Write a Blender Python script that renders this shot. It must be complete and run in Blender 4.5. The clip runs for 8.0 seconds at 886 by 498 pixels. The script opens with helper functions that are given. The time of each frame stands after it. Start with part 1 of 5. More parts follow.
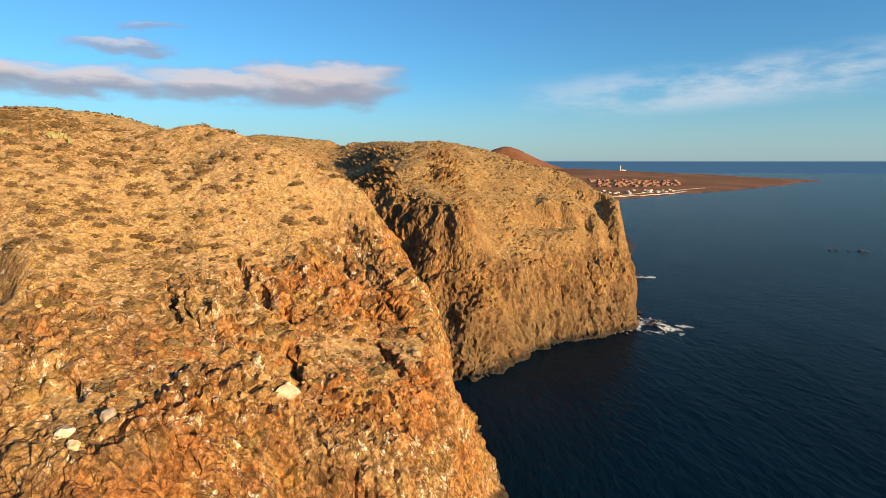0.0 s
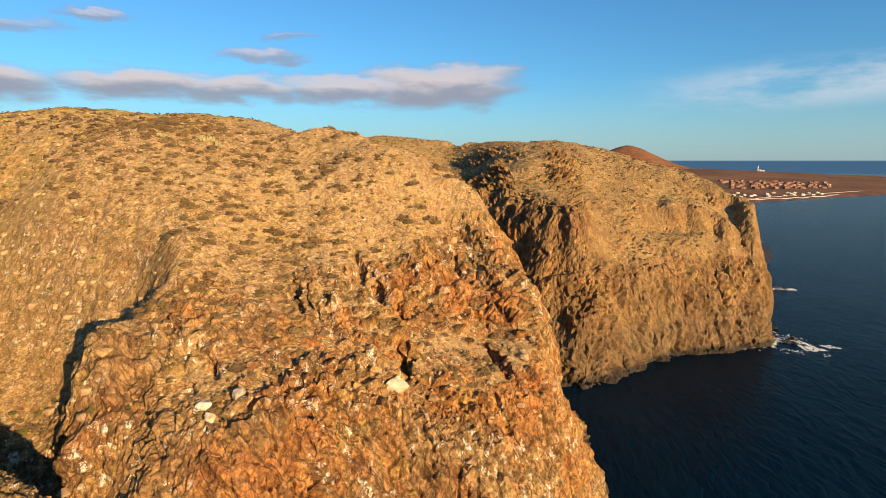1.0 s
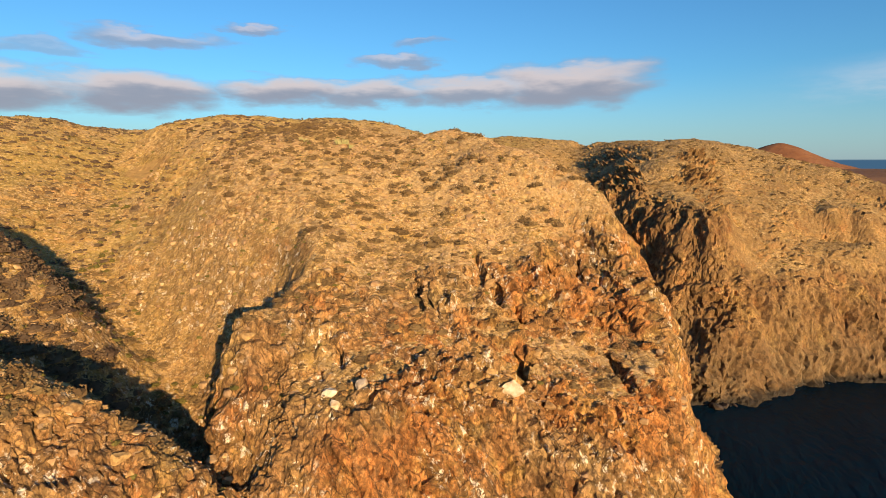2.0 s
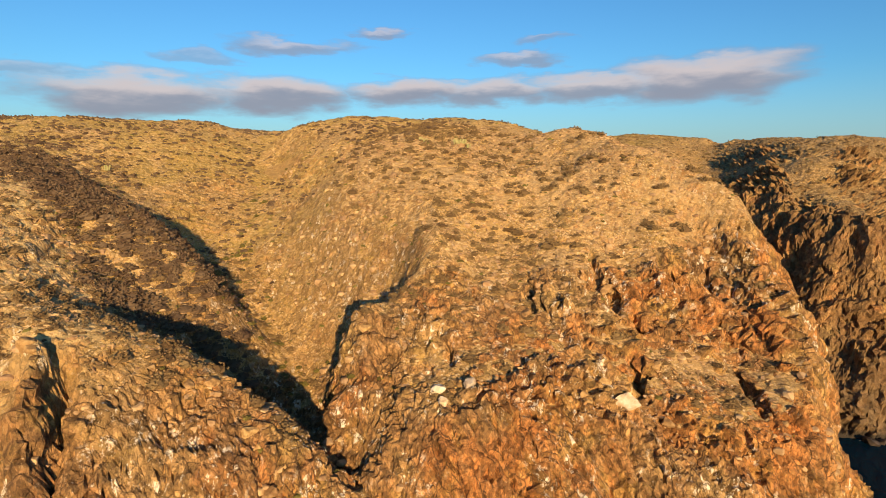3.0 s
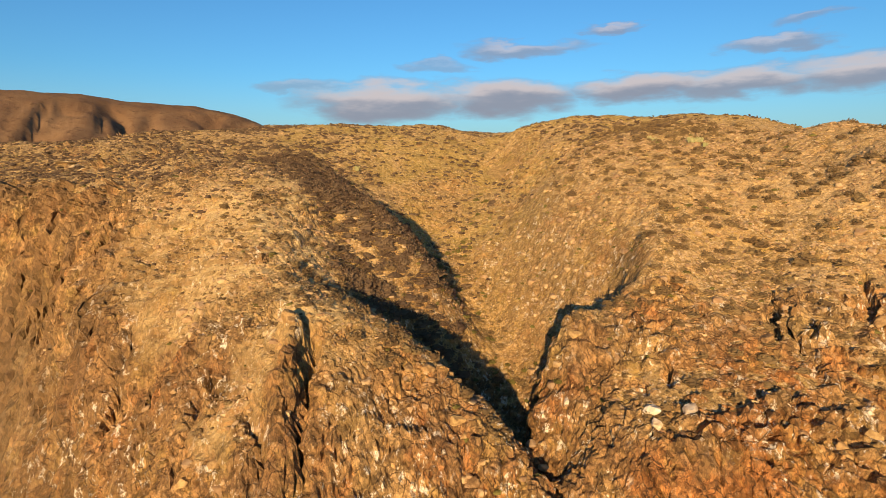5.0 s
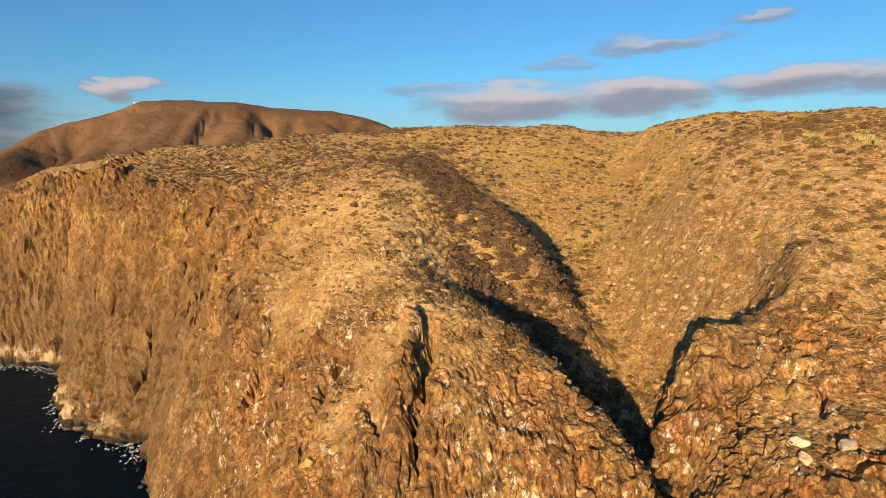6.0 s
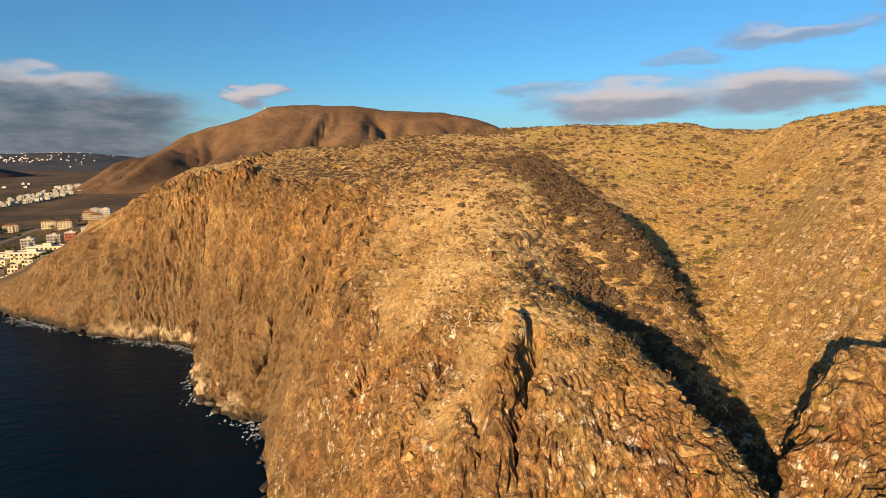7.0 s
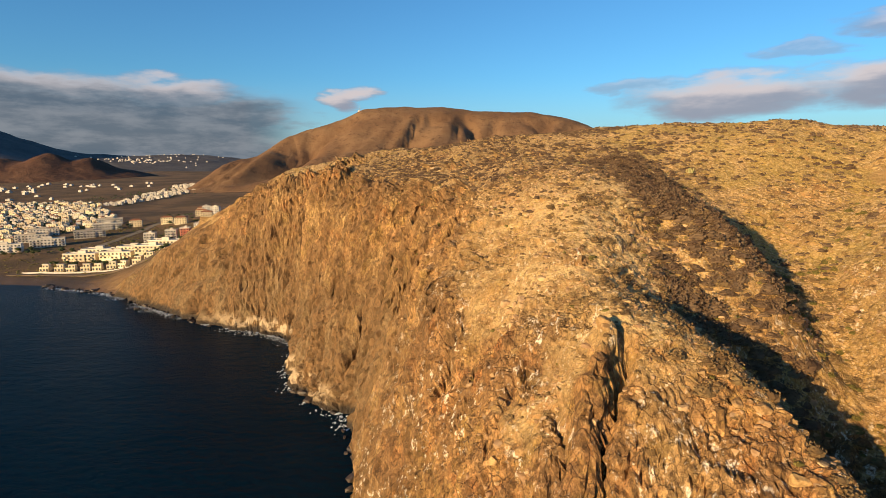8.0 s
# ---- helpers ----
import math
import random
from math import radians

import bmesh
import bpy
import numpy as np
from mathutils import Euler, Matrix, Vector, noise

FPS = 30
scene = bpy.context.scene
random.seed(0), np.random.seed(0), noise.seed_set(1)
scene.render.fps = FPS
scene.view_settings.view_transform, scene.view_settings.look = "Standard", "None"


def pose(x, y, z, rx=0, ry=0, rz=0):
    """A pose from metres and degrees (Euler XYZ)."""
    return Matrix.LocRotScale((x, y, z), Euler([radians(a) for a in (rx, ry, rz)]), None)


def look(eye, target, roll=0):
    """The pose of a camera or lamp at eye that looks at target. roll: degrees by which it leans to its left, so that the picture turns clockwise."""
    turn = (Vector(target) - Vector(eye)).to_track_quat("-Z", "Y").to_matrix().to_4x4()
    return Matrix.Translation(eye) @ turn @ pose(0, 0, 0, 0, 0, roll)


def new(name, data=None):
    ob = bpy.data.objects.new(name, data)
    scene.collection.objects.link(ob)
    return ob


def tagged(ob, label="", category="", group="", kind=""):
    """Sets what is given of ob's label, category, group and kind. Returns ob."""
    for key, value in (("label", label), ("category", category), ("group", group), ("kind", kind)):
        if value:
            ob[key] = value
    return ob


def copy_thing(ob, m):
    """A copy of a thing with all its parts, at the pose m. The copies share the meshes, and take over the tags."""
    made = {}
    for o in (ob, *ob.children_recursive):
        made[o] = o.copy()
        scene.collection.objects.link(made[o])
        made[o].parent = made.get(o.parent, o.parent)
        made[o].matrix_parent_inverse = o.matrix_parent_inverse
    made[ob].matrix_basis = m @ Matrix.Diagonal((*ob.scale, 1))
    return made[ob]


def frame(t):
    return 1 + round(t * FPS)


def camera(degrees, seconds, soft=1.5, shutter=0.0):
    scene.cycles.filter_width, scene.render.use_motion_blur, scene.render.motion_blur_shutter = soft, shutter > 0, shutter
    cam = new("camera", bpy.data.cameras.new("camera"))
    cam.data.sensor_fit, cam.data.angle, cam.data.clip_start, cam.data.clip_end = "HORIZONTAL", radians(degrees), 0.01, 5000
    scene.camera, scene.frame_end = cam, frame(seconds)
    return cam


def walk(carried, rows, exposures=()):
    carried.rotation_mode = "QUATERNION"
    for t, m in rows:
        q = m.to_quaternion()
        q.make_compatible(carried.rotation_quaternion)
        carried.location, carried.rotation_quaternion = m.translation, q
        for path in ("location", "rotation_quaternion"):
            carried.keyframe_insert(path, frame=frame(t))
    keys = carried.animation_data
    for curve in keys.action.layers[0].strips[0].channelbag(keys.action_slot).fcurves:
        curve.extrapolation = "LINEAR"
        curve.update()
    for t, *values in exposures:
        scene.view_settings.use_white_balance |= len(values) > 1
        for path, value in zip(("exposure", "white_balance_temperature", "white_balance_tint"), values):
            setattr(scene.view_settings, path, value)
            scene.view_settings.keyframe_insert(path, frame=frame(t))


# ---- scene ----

# ---------------------------------------------------------------- camera
cam = camera(77.86, 8.0, soft=0.38)
ROWS = [
    (0, 0.00, -0.00, 80.00, 0.00, -8.84, 0.13), (0.5, 0.15, 0.22, 80.06, 5.89, -8.88, 0.21),
    (1, 0.26, 0.47, 80.17, 11.86, -8.90, 0.14), (1.5, 0.33, 0.75, 80.29, 18.23, -8.89, 0.08),
    (1.7, 0.34, 0.86, 80.35, 20.83, -8.87, 0.01), (2.8, 0.33, 1.49, 80.63, 34.42, -9.09, 0.15),
    (3, 0.31, 1.60, 80.67, 36.76, -9.07, 0.12), (3.5, 0.23, 1.86, 80.76, 42.50, -9.05, 0.15),
    (4, 0.11, 2.10, 80.83, 47.76, -9.11, 0.08), (4.5, -0.04, 2.31, 80.87, 53.42, -9.10, 0.00),
    (4.7, -0.11, 2.39, 80.87, 55.73, -9.09, -0.04), (5.8, -0.58, 2.68, 80.87, 69.55, -8.99, -0.11),
    (6, -0.68, 2.71, 80.87, 71.99, -8.96, -0.14), (6.5, -0.96, 2.76, 80.87, 77.74, -8.90, -0.18),
    (7, -1.26, 2.76, 80.88, 83.09, -8.88, -0.19), (7.5, -1.58, 2.71, 80.94, 87.82, -8.85, -0.25),
    (8, -1.92, 2.61, 81.06, 92.17, -8.81, -0.31)]


def drone_pose(x, y, z, yaw, pitch, roll):
    return pose(x, y, z, 0, 0, yaw) @ pose(0, 0, 0, 90 + pitch, 0, 0) @ pose(0, 0, 0, 0, 0, roll)


walk(cam, [(t, drone_pose(*r)) for t, *r in ROWS], [(0.0, 0.17), (1.0, 0.11), (2.5, 0.03), (4.0, -0.08), (6.5, -0.05), (8.0, 0.05)])

# ---------------------------------------------------------------- light
SUN_HEADING, SUN_ELEV = 50.0, 12.0     # the way the light travels, degrees left of +y; height of the sun
EXPOSURE = 0.0
scene.view_settings.exposure = EXPOSURE

sun = new("sun", bpy.data.lights.new("sun", "SUN"))
sun.data.energy, sun.data.angle, sun.data.color = 8.9, radians(0.5), (1.0, 0.70, 0.36)
h, e = radians(SUN_HEADING), radians(SUN_ELEV)
sun.matrix_world = look((0, 0, 300), (-math.sin(h) * math.cos(e) * 100, math.cos(h) * math.cos(e) * 100, 300 - math.sin(e) * 100))


class Nodes:
    """Short hand for node trees."""

    def __init__(self, tree):
        self.t = tree
        tree.nodes.clear()

    def add(self, kind, inputs=None, **props):
        n = self.t.nodes.new(kind)
        for k, v in props.items():
            setattr(n, k, v)
        for k, v in (inputs or {}).items():
            self.put(n.inputs[k], v)
        return n

    def put(self, socket, v):
        if isinstance(v, bpy.types.NodeSocket):
            self.t.links.new(v, socket)
        else:
            socket.default_value = v

    def math(self, op, a, b=0.0, c=None, clamp=False):
        n = self.add("ShaderNodeMath", operation=op, use_clamp=clamp)
        self.put(n.inputs[0], a)
        self.put(n.inputs[1], b)
        if c is not None:
            self.put(n.inputs[2], c)
        return n.outputs[0]

    def mix(self, f, a, b, blend="MIX"):
        n = self.add("ShaderNodeMix", data_type="RGBA", blend_type=blend, clamp_factor=True)
        self.put(n.inputs[0], f)
        self.put(n.inputs[6], a if isinstance(a, bpy.types.NodeSocket) else (*a, 1))
        self.put(n.inputs[7], b if isinstance(b, bpy.types.NodeSocket) else (*b, 1))
        return n.outputs[2]

    def step(self, v, lo, hi):
        n = self.add("ShaderNodeMapRange", interpolation_type="SMOOTHSTEP")
        self.put(n.inputs[0], v)
        self.put(n.inputs[1], lo)
        self.put(n.inputs[2], hi)
        return n.outputs[0]

    def noise(self, vec, scale, detail=4.0, rough=0.55, out=0, distort=0.0):
        n = self.add("ShaderNodeTexNoise", {"Scale": scale, "Detail": detail, "Roughness": rough, "Distortion": distort})
        if vec is not None:
            self.put(n.inputs["Vector"], vec)
        return n.outputs[out]

    def voronoi(self, vec, scale, feature="F1", out=0, rand=1.0):
        n = self.add("ShaderNodeTexVoronoi", {"Scale": scale, "Randomness": rand}, feature=feature)
        self.put(n.inputs["Vector"], vec)
        return n.outputs[out]

    def scaled(self, vec, s, rot=(0, 0, 0)):
        n = self.add("ShaderNodeMapping", {"Scale": s, "Rotation": [radians(a) for a in rot]})
        self.put(n.inputs["Vector"], vec)
        return n.outputs[0]


# clouds: azimuth left of +y, elevation, half width, half height, density
CLOUDS = [(12.5, 7.7, 8.5, 2.2, 1.0), (22, 7.1, 7, 1.6, .95), (32, 6.8, 7, 1.5, .95), (40, 6.8, 7, 1.6, 1.0), (53, 6.4, 8, 1.9, 1.0), (65, 5.8, 9, 2.0, 1.0),
          (51.5, 10.9, 6, .9, .75), (42.8, 12.4, 2.8, .6, .75), (29.4, 9.9, 4.5, .75, .75), (26.8, 11.5, 2.8, .5, .55), (73.5, 7.4, 4, .8, .55),
          (60, 9.3, 3, .7, .5), (101.6, 6.4, 2.4, 1.3, 1.0), (118, 6.2, 6, 1.7, .95), (127, 5.8, 10, 2.0, .95), (112, 4.4, 6, 1.5, .95),
          (127, 2.8, 19, 2.4, 1.0), (119, 1.2, 15, 2.2, 1.0), (150, 5, 14, 4, .95)]

world = bpy.data.worlds.new("sky")
scene.world = world
world.use_nodes = True
N = Nodes(world.node_tree)
sky = N.add("ShaderNodeTexSky", sky_type="NISHITA", sun_disc=False, sun_elevation=radians(SUN_ELEV), sun_rotation=radians(180 - SUN_HEADING),
            altitude=0.0, air_density=1.0, dust_density=0.6, ozone_density=2.0)
way = N.add("ShaderNodeTexCoord").outputs["Generated"]
xyz = N.add("ShaderNodeSeparateXYZ", {0: way})
az = N.math("MULTIPLY", N.math("ARCTAN2", N.math("MULTIPLY", xyz.outputs[0], -1.0), xyz.outputs[1]), 57.29578)
el = N.math("MULTIPLY", N.math("ARCSINE", xyz.outputs[2]), 57.29578)
flat = N.add("ShaderNodeCombineXYZ", {0: N.math("MULTIPLY", az, 0.085), 1: N.math("MULTIPLY", el, 0.30)}).outputs[0]
wob = N.add("ShaderNodeSeparateColor", {0: N.noise(flat, 2.0, 6, 0.55, out=1)})
az2 = N.math("ADD", az, N.math("MULTIPLY", N.math("SUBTRACT", wob.outputs[0], 0.5), 9.0))
el2 = N.math("ADD", el, N.math("MULTIPLY", N.math("SUBTRACT", wob.outputs[1], 0.5), 3.6))
cover, low = None, None
for a, b, w, hh, dens in CLOUDS:
    dx = N.math("MULTIPLY", N.math("SUBTRACT", az2, a), 1.0 / w)
    dy = N.math("MULTIPLY", N.math("SUBTRACT", el2, b), 1.0 / hh)
    r = N.math("ADD", N.math("MULTIPLY", dx, dx), N.math("MULTIPLY", dy, dy))
    m = N.math("MULTIPLY", N.step(r, 1.5, 0.15), dens)
    lit = N.math("MULTIPLY", m, N.step(dy, -0.6, 0.9))
    cover = m if cover is None else N.math("MAXIMUM", cover, m)
    low = lit if low is None else N.math("MAXIMUM", low, lit)
veil = N.math("MULTIPLY", N.step(N.noise(flat, 1.1, 5, 0.6), 0.36, 0.66), N.math("MULTIPLY", N.step(az, -2.0, -22.0), N.step(N.math("ABSOLUTE", N.math("SUBTRACT", el, N.math("MULTIPLY_ADD", az, -0.06, 5.6))), 2.8, 0.4)))
blue = N.mix(1.0, sky.outputs[0], (0.53, 1.08, 1.51), "MULTIPLY")
SKY = 0.110
sky_lit = N.mix(1.0, blue, (SKY, SKY, SKY), "MULTIPLY")
haze = N.mix(N.step(el, 9.0, -1.0), sky_lit, N.mix(0.55, sky_lit, (0.44, 0.53, 0.62)))
cloud_col = N.mix(N.step(low, 0.05, 0.75), (0.30, 0.31, 0.38), (0.66, 0.57, 0.56))
bank = N.math("MULTIPLY", N.step(az, 101.0, 110.0), N.step(N.math("ADD", el2, N.math("MULTIPLY", az, -0.02)), 5.4, 3.0))
cloud_col = N.mix(N.math("MULTIPLY", bank, 0.92), cloud_col, N.mix(N.step(N.noise(flat, 2.6, 6, 0.6), 0.38, 0.66), (0.078, 0.108, 0.150), (0.185, 0.205, 0.240)))
cover = N.math("MAXIMUM", cover, N.math("MULTIPLY", bank, N.step(az, 103.0, 112.0)))
col = N.mix(N.math("MULTIPLY", cover, 0.93), haze, cloud_col)
col = N.mix(N.math("MULTIPLY", veil, 0.8), col, (0.62, 0.66, 0.72))
col = N.mix(N.step(el, 0.36, 0.20), col, (0.055, 0.125, 0.215))
bg = N.add("ShaderNodeBackground", {"Color": col, "Strength": 1.0})
N.add("ShaderNodeOutputWorld", {0: bg.outputs[0]})

# ---------------------------------------------------------------- materials


def material(name):
    m = bpy.data.materials.new(name)
    m.use_nodes = True
    return m, Nodes(m.node_tree)


def finish(N, color, rough=0.9, bump=None, strength=0.5, dist=0.1, spec=0.2, metal=0.0):
    b = N.add("ShaderNodeBsdfPrincipled", {"Roughness": rough, "Specular IOR Level": spec, "Metallic": metal})
    N.put(b.inputs["Base Color"], color if isinstance(color, bpy.types.NodeSocket) else (*color, 1))
    if bump is not None:
        n = N.add("ShaderNodeBump", {"Strength": strength, "Distance": dist, "Height": bump})
        N.put(b.inputs["Normal"], n.outputs[0])
    N.add("ShaderNodeOutputMaterial", {0: b.outputs[0]})
    return b


def ground_material():
    m, N = material("dry volcanic slope")
    geo = N.add("ShaderNodeNewGeometry")
    pos = geo.outputs["Position"]
    nz = N.add("ShaderNodeSeparateXYZ", {0: geo.outputs["Normal"]}).outputs[2]
    pz = N.add("ShaderNodeSeparateXYZ", {0: pos})
    px, py, h = pz.outputs[0], pz.outputs[1], pz.outputs[2]

    def cells(vec, scale, lo, hi):
        """A factor for the tone of each fragment."""
        c = N.add("ShaderNodeSeparateColor", {0: N.voronoi(vec, scale, "F1", 1)}).outputs[0]
        return N.math("MULTIPLY_ADD", c, hi - lo, lo)

    def toned(col, f):
        return N.mix(1.0, col, N.add("ShaderNodeCombineColor", {0: f, 1: f, 2: f}).outputs[0], "MULTIPLY")

    # soil, gravel and dry grass of the gentle slopes, stone shade painted in
    soil = N.mix(N.step(N.noise(pos, 0.035, 5, 0.6), 0.35, 0.65), (0.37, 0.225, 0.080), (0.45, 0.285, 0.115))
    soil = N.mix(N.math("MULTIPLY", N.step(N.noise(pos, 0.16, 6, 0.7), 0.47, 0.66), 0.75), soil, (0.385, 0.24, 0.06))
    soil = N.mix(N.math("MULTIPLY", N.step(N.noise(pos, 0.42, 6, 0.7), 0.54, 0.72), 0.5), soil, (0.23, 0.13, 0.052))
    soil = toned(soil, cells(pos, 1.25, 0.60, 1.36))
    # dark speckle: low tufts and dirt, plus painted shade between stones
    soil = N.mix(N.math("MULTIPLY", N.step(N.noise(pos, 1.5, 5, 0.75), 0.57, 0.68), 0.6), soil, (0.13, 0.078, 0.036))
    soil = N.mix(N.math("MULTIPLY", N.step(N.voronoi(pos, 1.25), 0.30, 0.18), 0.85), soil, (0.66, 0.49, 0.29))
    soil = N.mix(N.math("MULTIPLY", N.step(N.voronoi(N.scaled(pos, (1, 1, 1), (0, 0, 40)), 2.9), 0.32, 0.20), 0.6), soil, (0.64, 0.47, 0.27))
    cape = N.math("MULTIPLY", N.step(py, 175.0, 195.0), N.step(N.noise(pos, 0.07, 6, 0.65), 0.36, 0.60))
    soil = N.mix(N.math("MULTIPLY", cape, 0.7), soil, (0.235, 0.150, 0.062))
    # stone cells edged dark: the shade in the gaps is painted into the colour
    gap_shade = N.voronoi(N.add("ShaderNodeVectorMath", {0: pos, 1: N.scaled(N.noise(pos, 0.8, 3, 0.6, out=1), (0.5, 0.5, 0.5))}, operation="ADD").outputs[0], 1.25, "DISTANCE_TO_EDGE")
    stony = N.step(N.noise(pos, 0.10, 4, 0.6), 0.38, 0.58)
    soil = N.mix(N.math("MULTIPLY", N.math("MULTIPLY", N.step(gap_shade, 0.09, 0.02), stony), 0.72), soil, (0.11, 0.066, 0.032))
    # dark specks paint the shadows of small stones, pale ones the stones
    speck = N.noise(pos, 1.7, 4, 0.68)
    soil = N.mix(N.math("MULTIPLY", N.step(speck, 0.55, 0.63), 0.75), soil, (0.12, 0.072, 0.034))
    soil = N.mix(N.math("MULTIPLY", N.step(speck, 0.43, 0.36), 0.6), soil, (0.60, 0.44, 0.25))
    sx, sy = N.math("MULTIPLY", N.math("ADD", px, 152.0), 0.10), N.math("MULTIPLY", N.math("ADD", py, -117.0), 0.17)
    scar = N.math("ADD", N.math("MULTIPLY", sx, sx), N.math("MULTIPLY", sy, sy))
    soil = N.mix(N.math("MULTIPLY", N.step(N.math("ADD", scar, N.math("MULTIPLY", N.noise(pos, 0.3, 4), 0.7)), 1.3, 0.9), 0.85), soil, (0.36, 0.20, 0.10))
    grassy = N.math("MULTIPLY", N.math("MULTIPLY", N.step(px, -92.0, -112.0), N.step(py, 45.0, 62.0)), N.step(N.noise(pos, 0.05, 5, 0.65), 0.40, 0.58))
    soil = N.mix(N.math("MULTIPLY", grassy, 0.32), soil, (0.40, 0.285, 0.058))
    # paler gravel over the rounded brow above the orange face
    pale = N.math("MULTIPLY", N.math("MULTIPLY", N.step(px, -125.0, -95.0), N.step(py, 85.0, 100.0)), N.math("MULTIPLY", N.step(py, 185.0, 160.0), N.step(N.noise(pos, 0.11, 5, 0.65), 0.40, 0.56)))
    soil = N.mix(N.math("MULTIPLY", pale, 0.4), soil, (0.52, 0.345, 0.165))
    crest = N.math("MULTIPLY", N.math("MULTIPLY", N.step(px, -140.0, -118.0), N.step(px, -66.0, -80.0)), N.math("MULTIPLY", N.step(py, 42.0, 34.0), N.step(py, -6.0, 10.0)))
    soil = N.mix(N.math("MULTIPLY", N.math("MULTIPLY", crest, N.step(N.noise(pos, 0.09, 5, 0.65), 0.36, 0.58)), 0.75), soil, (0.60, 0.42, 0.19))
    # rock of the cliffs
    warp = N.scaled(pos, (1, 1, 0.42), (0, 14, 8))
    big = N.noise(warp, 0.055, 5, 0.6)
    rock = N.mix(N.step(big, 0.36, 0.66), (0.25, 0.135, 0.056), (0.37, 0.205, 0.080))
    rock = N.mix(N.math("MULTIPLY", N.step(N.noise(warp, 0.16, 5, 0.65), 0.50, 0.68), 0.8), rock, (0.37, 0.142, 0.044))
    iron = N.math("MULTIPLY", N.math("MULTIPLY", N.step(px, -52.0, -38.0), N.step(py, 150.0, 115.0)), N.step(N.noise(warp, 0.09, 5, 0.65), 0.40, 0.58))
    rock = N.mix(N.math("MULTIPLY", iron, 0.7), rock, (0.41, 0.155, 0.04))
    rock = N.mix(N.math("MULTIPLY", N.step(N.noise(pos, 0.12, 5, 0.7), 0.48, 0.66), 0.6), rock, (0.36, 0.235, 0.068))
    rock = N.mix(N.math("MULTIPLY", N.step(N.noise(warp, 0.5, 6, 0.7), 0.50, 0.70), 0.7), rock, (0.17, 0.092, 0.046))
    rock = N.mix(N.math("MULTIPLY", N.step(N.noise(pos, 0.045, 4, 0.6), 0.47, 0.62), 0.5), rock, (0.37, 0.245, 0.105))
    frag = N.scaled(pos, (1, 1, 0.6), (12, 8, 0))
    rock = toned(rock, cells(frag, 0.9, 0.62, 1.32))
    rock = toned(rock, cells(frag, 2.3, 0.62, 1.34))
    # fine dark and pale flecks over the rock
    flecks = N.noise(frag, 1.5, 5, 0.72)
    rock = N.mix(N.math("MULTIPLY", N.step(flecks, 0.54, 0.62), 0.7), rock, (0.085, 0.047, 0.026))
    rock = N.mix(N.math("MULTIPLY", N.step(flecks, 0.42, 0.35), 0.5), rock, (0.50, 0.33, 0.17))
    # grey lava in the lower part of the outer cliffs
    grey = N.math("MULTIPLY", N.step(N.math("ADD", h, N.math("MULTIPLY", N.noise(pos, 0.07, 4), 36.0)), 50.0, 26.0), N.step(py, 150.0, 175.0))
    greyl = N.math("MULTIPLY", N.step(N.math("ADD", h, N.math("MULTIPLY", N.noise(pos, 0.06, 4), 40.0)), 84.0, 36.0), N.step(px, -106.0, -150.0))
    rock = N.mix(N.math("MULTIPLY", N.math("MAXIMUM", grey, greyl), 0.85), rock, toned(N.mix(N.noise(warp, 0.3, 5, 0.7), (0.12, 0.085, 0.050), (0.23, 0.16, 0.085)), cells(frag, 1.1, 0.6, 1.3)))
    # brown lava of the long western cliff
    brown = N.math("MULTIPLY", N.math("MAXIMUM", N.step(px, -45.0, -125.0), N.math("MULTIPLY", N.step(py, 165.0, 190.0), 0.8)), N.step(N.noise(warp, 0.11, 5, 0.65), 0.66, 0.42))
    rock = N.mix(N.math("MULTIPLY", brown, 0.85), rock, toned(N.mix(N.noise(warp, 0.25, 5, 0.7), (0.10, 0.058, 0.031), (0.22, 0.125, 0.052)), cells(frag, 0.8, 0.5, 1.45)))
    # droppings and lime that whiten ledges
    white = N.math("MULTIPLY", N.step(N.noise(N.scaled(pos, (1, 1, 0.6)), 0.6, 6, 0.8), 0.558, 0.60), N.step(N.noise(pos, 0.09, 3), 0.43, 0.57))
    white = N.math("MULTIPLY", white, N.math("MULTIPLY", N.step(px, -150.0, -95.0), N.step(py, 190.0, 140.0)))
    rock = N.mix(N.math("MULTIPLY", white, 0.9), rock, (0.78, 0.68, 0.54))
    bent = N.add("ShaderNodeVectorMath", {0: frag, 1: N.scaled(N.noise(pos, 0.5, 4, 0.65, out=1), (1.2, 1.2, 1.2))}, operation="ADD").outputs[0]
    crack = N.voronoi(bent, 0.45, "DISTANCE_TO_EDGE")
    crack2 = N.voronoi(bent, 1.3, "DISTANCE_TO_EDGE")
    inner = N.math("MULTIPLY", N.step(px, -128.0, -108.0), N.step(py, 185.0, 165.0))
    open_ = N.step(N.noise(pos, 0.22, 4, 0.6), 0.42, 0.60)
    # cracks also darkened in the colour, for the shade inside them
    rock = N.mix(N.math("MULTIPLY", N.math("MULTIPLY", N.step(crack, 0.045, 0.008), open_), N.math("MULTIPLY", inner, 0.8)), rock, (0.055, 0.032, 0.019))
    rock = N.mix(N.math("MULTIPLY", N.step(crack2, 0.07, 0.012), N.math("MULTIPLY_ADD", inner, 0.22, 0.2)), rock, (0.085, 0.048, 0.026))
    bare = N.add("ShaderNodeAttribute", attribute_name="rocky").outputs["Fac"]
    patch = N.noise(pos, 0.35, 5, 0.65)
    steep = N.step(N.math("ADD", bare, N.math("MULTIPLY", N.math("SUBTRACT", patch, 0.5), 1.3)), 0.12, 0.80)
    steep = N.math("MAXIMUM", steep, N.math("MULTIPLY", N.step(nz, 0.66, 0.5), 0.7))
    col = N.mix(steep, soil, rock)
